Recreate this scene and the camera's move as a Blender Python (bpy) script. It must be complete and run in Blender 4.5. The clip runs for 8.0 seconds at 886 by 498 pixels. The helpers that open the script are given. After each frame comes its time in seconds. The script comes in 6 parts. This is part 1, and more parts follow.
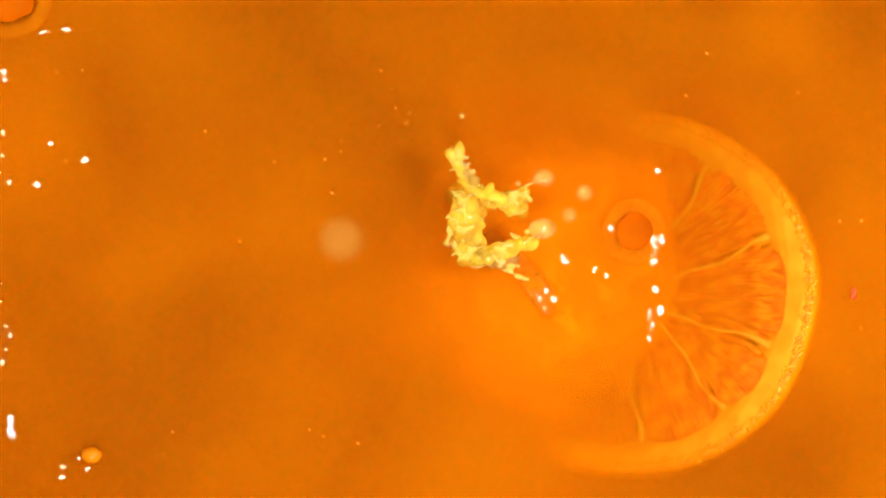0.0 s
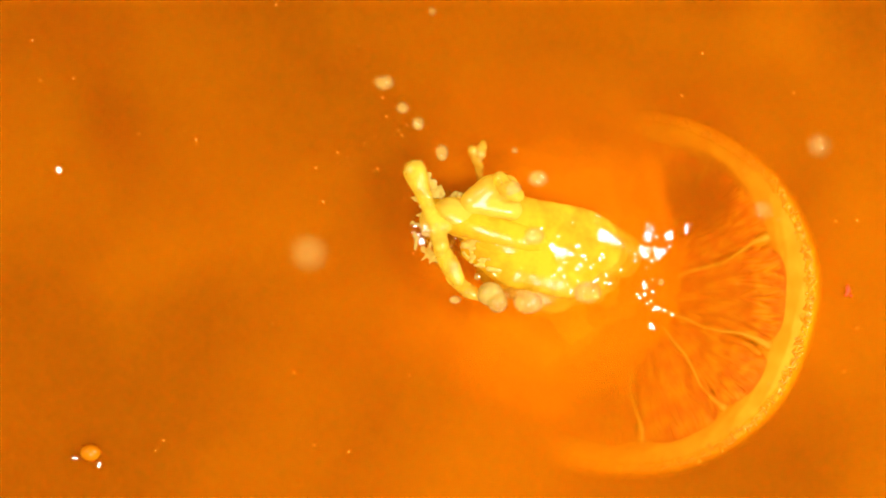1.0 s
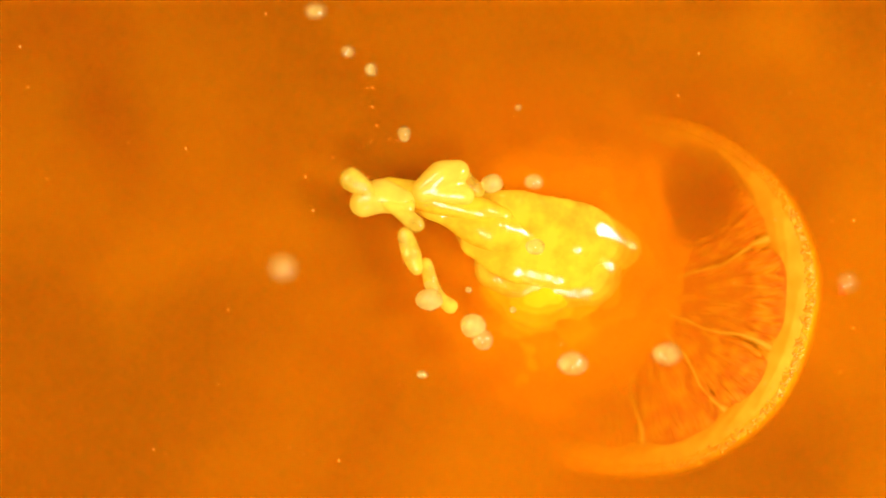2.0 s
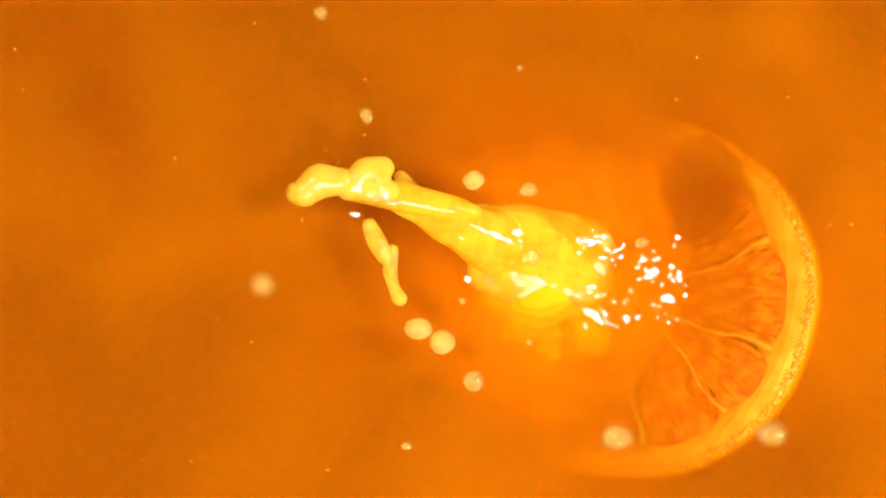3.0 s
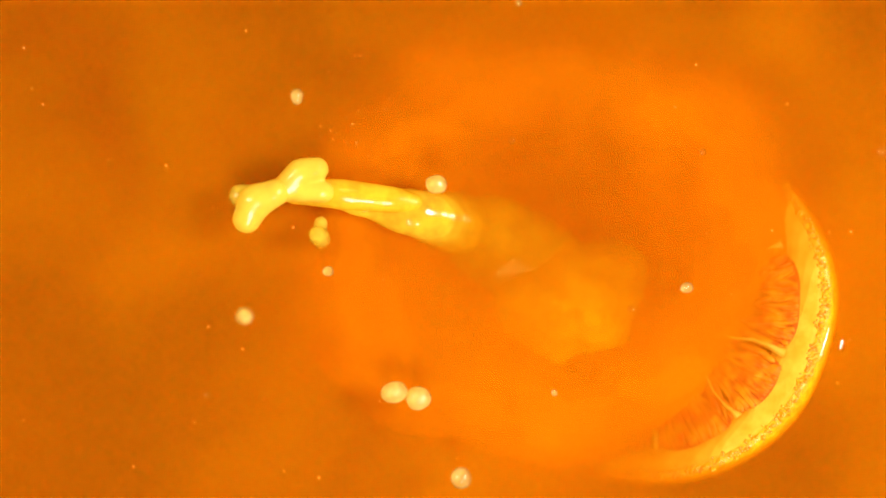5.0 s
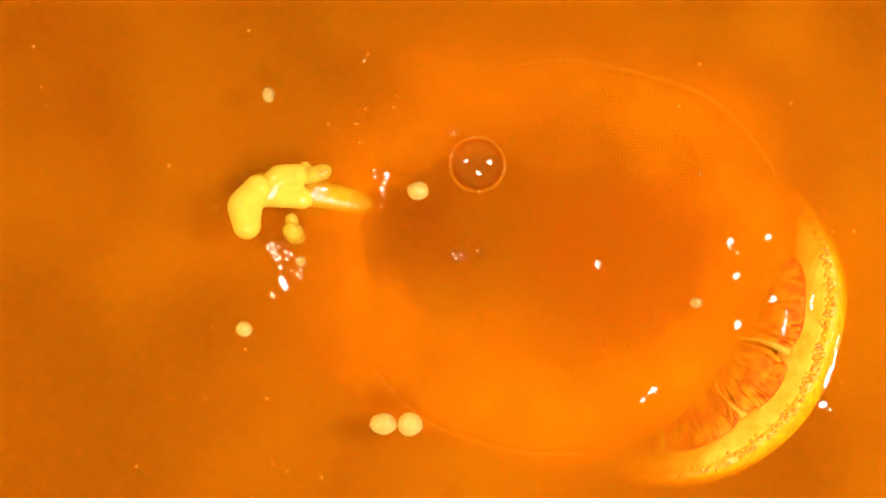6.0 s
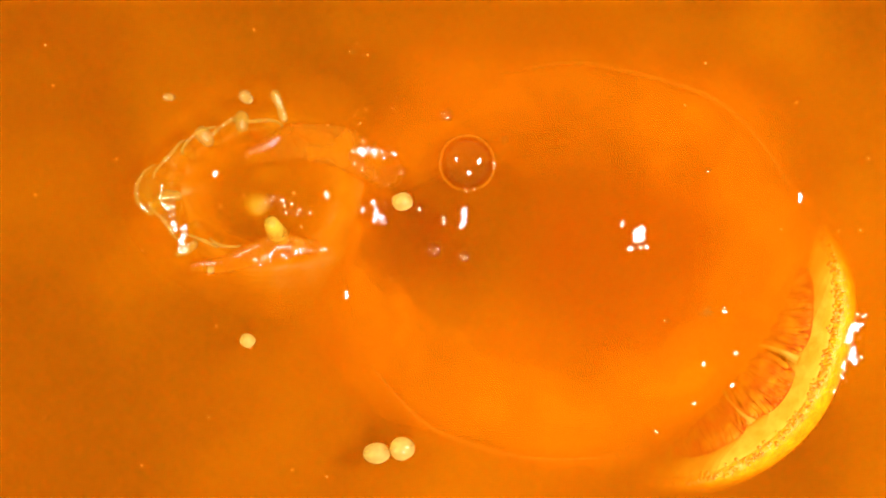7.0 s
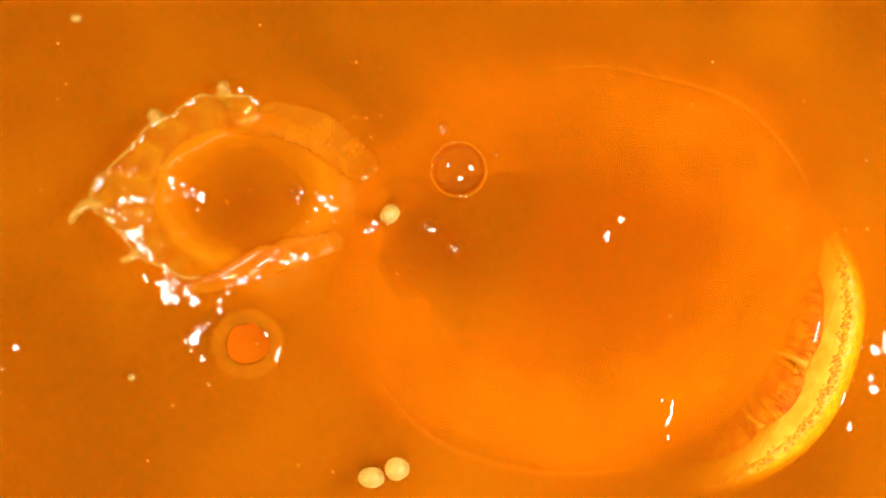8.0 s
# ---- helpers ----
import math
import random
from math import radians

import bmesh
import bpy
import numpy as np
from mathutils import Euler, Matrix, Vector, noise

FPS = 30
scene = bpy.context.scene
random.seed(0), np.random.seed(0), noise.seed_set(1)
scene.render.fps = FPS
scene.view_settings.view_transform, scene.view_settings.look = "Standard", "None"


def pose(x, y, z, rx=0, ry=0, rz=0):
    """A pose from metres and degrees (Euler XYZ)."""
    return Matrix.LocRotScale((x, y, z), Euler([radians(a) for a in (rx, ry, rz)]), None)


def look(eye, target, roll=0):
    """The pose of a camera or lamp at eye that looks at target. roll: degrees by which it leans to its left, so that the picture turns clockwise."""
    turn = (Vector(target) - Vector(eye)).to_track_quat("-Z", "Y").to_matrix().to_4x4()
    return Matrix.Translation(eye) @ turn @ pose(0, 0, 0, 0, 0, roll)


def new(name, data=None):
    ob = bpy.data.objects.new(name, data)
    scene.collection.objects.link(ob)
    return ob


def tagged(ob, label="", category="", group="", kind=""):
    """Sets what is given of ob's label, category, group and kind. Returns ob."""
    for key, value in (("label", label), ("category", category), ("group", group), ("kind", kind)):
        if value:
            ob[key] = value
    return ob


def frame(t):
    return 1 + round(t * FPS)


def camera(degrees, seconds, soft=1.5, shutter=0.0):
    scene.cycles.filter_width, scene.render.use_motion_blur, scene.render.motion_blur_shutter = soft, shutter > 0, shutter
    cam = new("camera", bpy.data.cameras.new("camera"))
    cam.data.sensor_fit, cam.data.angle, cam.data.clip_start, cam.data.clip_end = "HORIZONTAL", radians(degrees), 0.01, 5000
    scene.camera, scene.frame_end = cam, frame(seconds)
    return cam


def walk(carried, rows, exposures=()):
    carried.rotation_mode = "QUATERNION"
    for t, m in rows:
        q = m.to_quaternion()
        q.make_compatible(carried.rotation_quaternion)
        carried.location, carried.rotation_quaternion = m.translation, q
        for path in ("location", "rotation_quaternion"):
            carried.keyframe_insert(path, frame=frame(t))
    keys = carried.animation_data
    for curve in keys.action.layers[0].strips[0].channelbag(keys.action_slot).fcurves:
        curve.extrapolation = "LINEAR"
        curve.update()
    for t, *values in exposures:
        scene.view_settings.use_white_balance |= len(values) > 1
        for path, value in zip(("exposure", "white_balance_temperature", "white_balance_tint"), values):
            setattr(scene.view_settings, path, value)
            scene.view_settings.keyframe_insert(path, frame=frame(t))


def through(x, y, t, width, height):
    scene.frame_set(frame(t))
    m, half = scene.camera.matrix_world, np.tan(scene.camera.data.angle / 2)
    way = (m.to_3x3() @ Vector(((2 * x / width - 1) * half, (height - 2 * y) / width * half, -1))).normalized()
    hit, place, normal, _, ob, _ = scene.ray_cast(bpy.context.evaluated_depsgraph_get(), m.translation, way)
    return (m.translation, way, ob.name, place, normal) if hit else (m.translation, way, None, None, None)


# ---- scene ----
cam = camera(35, 8.0, soft=1.5)
EYE = 0.30
STILL = pose(0, 0, EYE)
walk(cam, [(0.0, STILL), (8.0, STILL)])
cam.data.dof.use_dof = True
cam.data.dof.focus_distance = 0.297
cam.data.dof.aperture_fstop = 2.2

PER_METRE = math.tan(radians(17.5)) * 2 / 1568


def spot(u, v, z=0.0):
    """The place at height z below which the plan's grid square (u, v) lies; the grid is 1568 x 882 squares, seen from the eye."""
    s = PER_METRE * (EYE - z)
    return Vector(((u - 784) * s, (441 - v) * s, z))


def size(n, z=0.0):
    return n * PER_METRE * (EYE - z)


# ---------------------------------------------------------------- light
world = bpy.data.worlds.new("studio")
scene.world = world
world.use_nodes = True
bg = world.node_tree.nodes["Background"]
bg.inputs["Color"].default_value = (1.0, 0.85, 0.10, 1)
bg.inputs["Strength"].default_value = 0.8


def lamp(name, eye, target, w, h, watts, color):
    data = bpy.data.lights.new(name, "AREA")
    data.shape, data.size, data.size_y, data.energy, data.color = "RECTANGLE", w, h, watts, color
    ob = new(name, data)
    ob.matrix_world = look(eye, target)
    return ob


LAMP_R = Vector((0.38, 0.06, 0.40))
lamp("lamp_right", LAMP_R, (0, 0, 0), 0.14, 0.14, 2.7, (0.92, 1.0, 1.0))
lamp("lamp_left", (-0.32, 0.13, 0.42), (0, 0, 0), 0.13, 0.13, 0.75, (0.97, 1.0, 1.0))
lamp("lamp_front", (0.05, -0.27, 0.45), (0, 0, 0), 0.15, 0.15, 1.65, (0.97, 1.0, 1.0))
scene.view_settings.exposure = 0.0
scene.cycles.transparent_max_bounces = 64

# ---------------------------------------------------------------- materials


def material(name):
    m = bpy.data.materials.new(name)
    m.use_nodes = True
    nt = m.node_tree
    nt.nodes.clear()
    return m, nt, nt.nodes.new("ShaderNodeOutputMaterial")


def node(nt, kind, **values):
    n = nt.nodes.new(kind)
    for key, value in values.items():
        n.inputs[key.replace("_", " ")].default_value = value
    return n


def noise_node(nt, scale, detail=3.0, where="Object", stretch=(1, 1, 1), shift=(0, 0, 0), distortion=0.0):
    co = nt.nodes.new("ShaderNodeTexCoord")
    mp = nt.nodes.new("ShaderNodeMapping")
    mp.inputs["Scale"].default_value = stretch
    mp.inputs["Location"].default_value = shift
    nt.links.new(co.outputs[where], mp.inputs["Vector"])
    n = node(nt, "ShaderNodeTexNoise", Scale=scale, Detail=detail, Distortion=distortion)
    nt.links.new(mp.outputs["Vector"], n.inputs["Vector"])
    return n


def ramp(nt, source, stops):
    r = nt.nodes.new("ShaderNodeValToRGB")
    els = r.color_ramp.elements
    while len(els) < len(stops):
        els.new(0.5)
    for e, (pos, col) in zip(els, stops):
        e.position = pos
        e.color = (*col, 1) if len(col) == 3 else (col[0], col[0], col[0], 1)
    nt.links.new(source, r.inputs["Fac"])
    return r


def haze_material(name, dark, light, alpha, scale, shift=(0, 0, 0), spread=0.35, low=0.35, high=0.65):
    """Suspended pulp: part of the light goes straight through, the rest is scattered to both sides."""
    m, nt, out = material(name)
    n = noise_node(nt, scale, 4.0, shift=shift, distortion=0.6)
    col = ramp(nt, n.outputs["Fac"], [(low, dark), (high, light)])
    dif = nt.nodes.new("ShaderNodeBsdfDiffuse")
    tra = nt.nodes.new("ShaderNodeBsdfTranslucent")
    nt.links.new(col.outputs["Color"], dif.inputs["Color"])
    nt.links.new(col.outputs["Color"], tra.inputs["Color"])
    both = node(nt, "ShaderNodeMixShader", Fac=0.3)
    nt.links.new(dif.outputs[0], both.inputs[1])
    nt.links.new(tra.outputs[0], both.inputs[2])
    n2 = noise_node(nt, scale * 2.3, 3.0, shift=(shift[0] + 3, shift[1], shift[2]))
    a = ramp(nt, n2.outputs["Fac"], [(0.3, (alpha * (1 - spread),)), (0.7, (alpha * (1 + spread),))])
    clear = node(nt, "ShaderNodeBsdfTransparent", Color=(1.0, 0.985, 0.85, 1))
    mix = nt.nodes.new("ShaderNodeMixShader")
    nt.links.new(a.outputs["Color"], mix.inputs["Fac"])
    nt.links.new(clear.outputs[0], mix.inputs[1])
    nt.links.new(both.outputs[0], mix.inputs[2])
    nt.links.new(mix.outputs[0], out.inputs["Surface"])
    return m


def clear_material(name, tint, body, cover, rough=0.03, ior=1.4, edge=0.5, bend=0.0, uneven=0.0, waves=0.0, inward=0.45):
    """Thin clear liquid: a sharp gloss over something part see-through and part cloudy. edge: how much more it mirrors edge on."""
    m, nt, out = material(name)
    clear = node(nt, "ShaderNodeBsdfTransparent", Color=(*tint, 1))
    if bend:
        lens = node(nt, "ShaderNodeBsdfRefraction", Color=(*tint, 1), Roughness=0.02, IOR=1.33)
        some = node(nt, "ShaderNodeMixShader", Fac=bend)
        nt.links.new(clear.outputs[0], some.inputs[1])
        nt.links.new(lens.outputs[0], some.inputs[2])
        clear = some
    dif = node(nt, "ShaderNodeBsdfDiffuse", Color=(*body, 1))
    tra = node(nt, "ShaderNodeBsdfTranslucent", Color=(*body, 1))
    both = node(nt, "ShaderNodeMixShader", Fac=inward)
    nt.links.new(dif.outputs[0], both.inputs[1])
    nt.links.new(tra.outputs[0], both.inputs[2])
    mix = node(nt, "ShaderNodeMixShader", Fac=cover)
    nt.links.new(clear.outputs[0], mix.inputs[1])
    nt.links.new(both.outputs[0], mix.inputs[2])
    if uneven:
        n = noise_node(nt, 190, 3.0)
        a = ramp(nt, n.outputs["Fac"], [(0.35, (max(0, cover - uneven),)), (0.65, (min(1, cover + uneven),))])
        nt.links.new(a.outputs["Color"], mix.inputs["Fac"])
    gl = node(nt, "ShaderNodeBsdfGlossy", Roughness=rough)
    if waves:
        n2 = noise_node(nt, waves, 2.0)
        bp = node(nt, "ShaderNodeBump", Strength=0.3, Distance=0.001)
        nt.links.new(n2.outputs["Fac"], bp.inputs["Height"])
        nt.links.new(bp.outputs["Normal"], gl.inputs["Normal"])
    lw = node(nt, "ShaderNodeLayerWeight", Blend=0.5)
    f0 = ((ior - 1) / (ior + 1)) ** 2
    steep = node(nt, "ShaderNodeMath")
    steep.operation = "POWER"
    steep.inputs[1].default_value = 4.0
    nt.links.new(lw.outputs["Facing"], steep.inputs[0])
    fr = node(nt, "ShaderNodeMath")
    fr.operation = "MULTIPLY_ADD"
    fr.inputs[1].default_value, fr.inputs[2].default_value = edge, f0
    nt.links.new(steep.outputs[0], fr.inputs[0])
    top = nt.nodes.new("ShaderNodeMixShader")
    nt.links.new(fr.outputs[0], top.inputs["Fac"])
    nt.links.new(mix.outputs[0], top.inputs[1])
    nt.links.new(gl.outputs[0], top.inputs[2])
    nt.links.new(top.outputs[0], out.inputs["Surface"])
    return m


def solid_material(name, dark, light, scale, rough=0.4, gloss=0.5, bump=0.0, bump_scale=0.0, detail=4.0, stretch=(1, 1, 1), through=0.0, low=0.35, high=0.65):
    m, nt, out = material(name)
    n = noise_node(nt, scale, detail, stretch=stretch)
    col = ramp(nt, n.outputs["Fac"], [(low, dark), (high, light)])
    p = node(nt, "ShaderNodeBsdfPrincipled", Roughness=rough, Specular_IOR_Level=gloss)
    nt.links.new(col.outputs["Color"], p.inputs["Base Color"])
    if bump:
        n2 = noise_node(nt, bump_scale or scale * 3, 3.0, stretch=stretch)
        b = node(nt, "ShaderNodeBump", Strength=bump, Distance=0.001)
        nt.links.new(n2.outputs["Fac"], b.inputs["Height"])
        nt.links.new(b.outputs["Normal"], p.inputs["Normal"])
    last = p
    if through:
        tra = nt.nodes.new("ShaderNodeBsdfTranslucent")
        nt.links.new(col.outputs["Color"], tra.inputs["Color"])
        last = node(nt, "ShaderNodeMixShader", Fac=through)
        nt.links.new(p.outputs[0], last.inputs[1])
        nt.links.new(tra.outputs[0], last.inputs[2])
    nt.links.new(last.outputs[0], out.inputs["Surface"])
    return m


JUICE_DARK, JUICE_LIGHT = (0.62, 0.165, 0.001), (0.78, 0.238, 0.001)
HAZE = haze_material("juice_haze", JUICE_DARK, JUICE_LIGHT, 0.12, 16.0, low=0.4, high=0.6)
DEEP = haze_material("deep_juice", (0.54, 0.105, 0.001), (0.76, 0.205, 0.001), 0.4, 9.0, shift=(1.3, 0.4, 0), low=0.4, high=0.62)
BOTTOM = solid_material("juice_at_the_bottom", (0.6, 0.16, 0.001), (0.8, 0.26, 0.001), 8.0, rough=0.9, gloss=0.0)
SURFACE = clear_material("juice_surface", (1, 1, 1), (0.9, 0.3, 0.002), 0.02, ior=1.34)
STEEL = solid_material("brushed_steel", (0.35, 0.34, 0.33), (0.5, 0.49, 0.48), 30, rough=0.3)

# ---------------------------------------------------------------- building helpers


def mesh_of(bm, name, mat, smooth=True):
    me = bpy.data.meshes.new(name)
    bm.to_mesh(me)
    bm.free()
    if mat:
        me.materials.append(mat)
    if smooth:
        me.polygons.foreach_set("use_smooth", [True] * len(me.polygons))
    return me


def part(name, bm, mat, parent=None, label="", smooth=True):
    ob = new(name, mesh_of(bm, name, mat, smooth))
    ob.parent = parent
    return tagged(ob, label)


def sheet(nx, ny, wx, wy, fun):
    bm = bmesh.new()
    vs = [[bm.verts.new(fun((i / nx - 0.5) * wx, (j / ny - 0.5) * wy)) for i in range(nx + 1)] for j in range(ny + 1)]
    for j in range(ny):
        for i in range(nx):
            bm.faces.new((vs[j][i], vs[j][i + 1], vs[j + 1][i + 1], vs[j + 1][i]))
    return bm


def bumpy(x, y, f, seed):
    return noise.noise(Vector((x * f, y * f, seed)))


# ---------------------------------------------------------------- the tray of juice
TX, TY, DEPTH = 0.30, 0.22, 0.036


def block(x0, x1, y0, y1, z0, z1):
    bm = bmesh.new()
    bmesh.ops.create_cube(bm, size=1, matrix=Matrix.Translation(((x0 + x1) / 2, (y0 + y1) / 2, (z0 + z1) / 2)) @ Matrix.Diagonal((x1 - x0, y1 - y0, z1 - z0, 1)))
    bmesh.ops.bevel(bm, geom=bm.edges[:], offset=0.0006, segments=2, affect="EDGES")
    return bm


def setting(name, bm, mat, label, category, smooth=True):
    return tagged(part(name, bm, mat, None, "", smooth), label, category, kind="structure")


for nm, x0, x1, y0, y1 in (("wall_north", -TX / 2 - 0.004, TX / 2 + 0.004, TY / 2, TY / 2 + 0.004), ("wall_south", -TX / 2 - 0.004, TX / 2 + 0.004, -TY / 2 - 0.004, -TY / 2),
                           ("wall_east", TX / 2, TX / 2 + 0.004, -TY / 2, TY / 2), ("wall_west", -TX / 2 - 0.004, -TX / 2, -TY / 2, TY / 2)):
    setting(nm, block(x0, x1, y0, y1, -DEPTH, 0.014), STEEL, "plain steel side of the juice tray", "tray wall", False)
setting("floor", block(-TX / 2 - 0.004, TX / 2 + 0.004, -TY / 2 - 0.004, TY / 2 + 0.004, -DEPTH - 0.003, -DEPTH), STEEL, "plain steel bottom of the juice tray", "tray floor", False)
setting("water_bottom", sheet(60, 44, TX - 0.001, TY - 0.001, lambda x, y: (x, y, -0.026 + 0.002 * bumpy(x, y, 20, 3))), BOTTOM, "dense cloudy orange juice deep in the tray", "juice")


def layer_height(x, y, z, seed):
    return z + 0.00035 * bumpy(x, y, 45, seed) + 0.0009 * bumpy(x, y, 14, seed * 0.05)


LAYERS = 18
for i in range(LAYERS):
    z = -0.0004 - 0.0005 * i
    setting("water_haze", sheet(96, 66, TX - 0.001, TY - 0.001, lambda x, y: (x, y, layer_height(x, y, z, 1.7 * i))), HAZE, "cloudy orange juice with fine floating pulp", "juice")
for i in range(5):
    z = -0.0105 - 0.0022 * i
    setting("water_deep", sheet(60, 44, TX - 0.001, TY - 0.001, lambda x, y: (x, y, z + 0.0009 * bumpy(x, y, 25, i))), DEEP, "dense cloudy orange juice", "juice")

setting("water_surface", sheet(150, 110, TX - 0.001, TY - 0.001, lambda x, y: (x, y, 0.0001 + 0.0003 * bumpy(x, y, 22, 8) + 0.00012 * bumpy(x, y, 90, 4))), SURFACE, "still glossy surface of orange juice", "juice")


# ---------------------------------------------------------------- the orange slice
PEEL = solid_material("orange_peel", (0.90, 0.27, 0.001), (0.95, 0.40, 0.002), 500, rough=0.3, bump=0.5, bump_scale=1100)
ZEST = solid_material("oil_glands_of_the_peel", (0.80, 0.22, 0.002), (0.92, 0.38, 0.004), 300, rough=0.3)
PITH = solid_material("pale_pith", (0.93, 0.37, 0.012), (0.97, 0.48, 0.035), 260, rough=0.55, gloss=0.2, bump=0.3, through=0.2)
PULP = solid_material("orange_flesh", (0.74, 0.115, 0.001), (0.84, 0.165, 0.001), 240, rough=0.5, gloss=0.15, bump=0.5, through=0.35)
VESICLE = solid_material("juice_sacs", (0.86, 0.15, 0.001), (0.97, 0.36, 0.006), 300, rough=0.4, gloss=0.2, through=0.4)
MEMBRANE = solid_material("segment_skin", (0.97, 0.48, 0.03), (0.99, 0.60, 0.07), 200, rough=0.4, through=0.4)

RADIUS, THICK = 0.0400, 0.008
RIND, PITH_IN = 0.0376, 0.0345


def rim_wobble(a):
    return 1 + 0.010 * math.sin(2 * a + 0.5) + 0.005 * math.sin(5 * a) + 0.003 * math.sin(9 * a + 1)


def ring_bm(profile, n=144, wobble=rim_wobble, closed=True):
    """Turned body: profile of (radius, height) carried round the axis."""
    bm = bmesh.new()
    rows = []
    for i in range(n):
        a = math.tau * i / n
        rows.append([bm.verts.new((r * wobble(a) * math.cos(a), r * wobble(a) * math.sin(a), z)) for r, z in profile])
    m = len(profile)
    for i in range(n):
        for j in range(m if closed else m - 1):
            bm.faces.new((rows[i][j], rows[(i + 1) % n][j], rows[(i + 1) % n][(j + 1) % m], rows[i][(j + 1) % m]))
    return bm


def segment_outline(a0, a1, steps=20, inner=0.0035, outer=PITH_IN, gap=0.00012):
    """Outline of one rounded wedge between two directions."""
    pts = []
    span = a1 - a0
    for k in range(steps + 1):
        f = k / steps
        a = a0 + span * f
        dip = (abs(2 * f - 1)) ** 5 * 0.0072
        r = outer - dip - 0.0004 * math.sin(f * 9 + a0 * 7)
        side = gap / r * (1 - 2 * f)
        pts.append((r * math.cos(a + side), r * math.sin(a + side)))
    mid = (a0 + a1) / 2
    for k in range(5):
        f = k / 4
        a = a1 - span * f
        side = gap / 0.006 * (2 * f - 1)
        r = inner + 0.0006 * math.sin(math.pi * f)
        pts.append((r * math.cos(a + side), r * math.sin(a + side)))
    return pts


def segment_bm(pts, top, bottom):
    bm = bmesh.new()
    cx, cy = sum(p[0] for p in pts) / len(pts), sum(p[1] for p in pts) / len(pts)
    rings = []
    for scale, z in ((1.0, bottom), (1.0, top - 0.0002), (0.965, top - 0.00005), (0.85, top + 0.0001), (0.5, top + 0.0002)):
        rings.append([bm.verts.new((cx + (x - cx) * scale, cy + (y - cy) * scale, z)) for x, y in pts])
    n = len(pts)
    for a, b in zip(rings, rings[1:]):
        for i in range(n):
            bm.faces.new((a[i], a[(i + 1) % n], b[(i + 1) % n], b[i]))
    bm.faces.new(rings[-1])
    bm.faces.new(rings[0][::-1])
    return bm


def vesicle_bm(a0, a1, rng, count):
    """Many slim juice sacs that point to the middle of the slice, in one mesh."""
    bm = bmesh.new()
    for _ in range(count):
        f = rng.uniform(0.06, 0.94)
        a = a0 + (a1 - a0) * f
        r0 = 0.006 + 0.0262 * math.sqrt(rng.random())
        length = rng.uniform(0.004, 0.0105) * (0.6 + 0.4 * r0 / 0.034)
        r1 = min(r0 + length, PITH_IN - 0.0012 - 0.004 * abs(2 * f - 1) ** 5)
        if r1 - r0 < 0.0015:
            continue
        wide = rng.uniform(0.0002, 0.0007)
        lean = rng.uniform(-0.38, 0.38)
        ax, ay = math.cos(a), math.sin(a)
        dx, dy = math.cos(a + lean), math.sin(a + lean)
        z = rng.uniform(-0.0001, 0.00015)
        k = 6
        rows = []
        for s, w in ((0.0, 0.12), (0.25, 0.6), (0.6, 1.0), (0.88, 0.8), (1.0, 0.2)):
            px, py = ax * r0 + dx * (r1 - r0) * s, ay * r0 + dy * (r1 - r0) * s
            rows.append([bm.verts.new((px - dy * wide * w * math.cos(math.pi * j / (k - 1)), py + dx * wide * w * math.cos(math.pi * j / (k - 1)),
                                       z + 0.55 * wide * w * math.sin(math.pi * j / (k - 1)))) for j in range(k)])
        for p, q in zip(rows, rows[1:]):
            for j in range(k - 1):
                bm.faces.new((p[j], p[j + 1], q[j + 1], q[j]))
    return bm


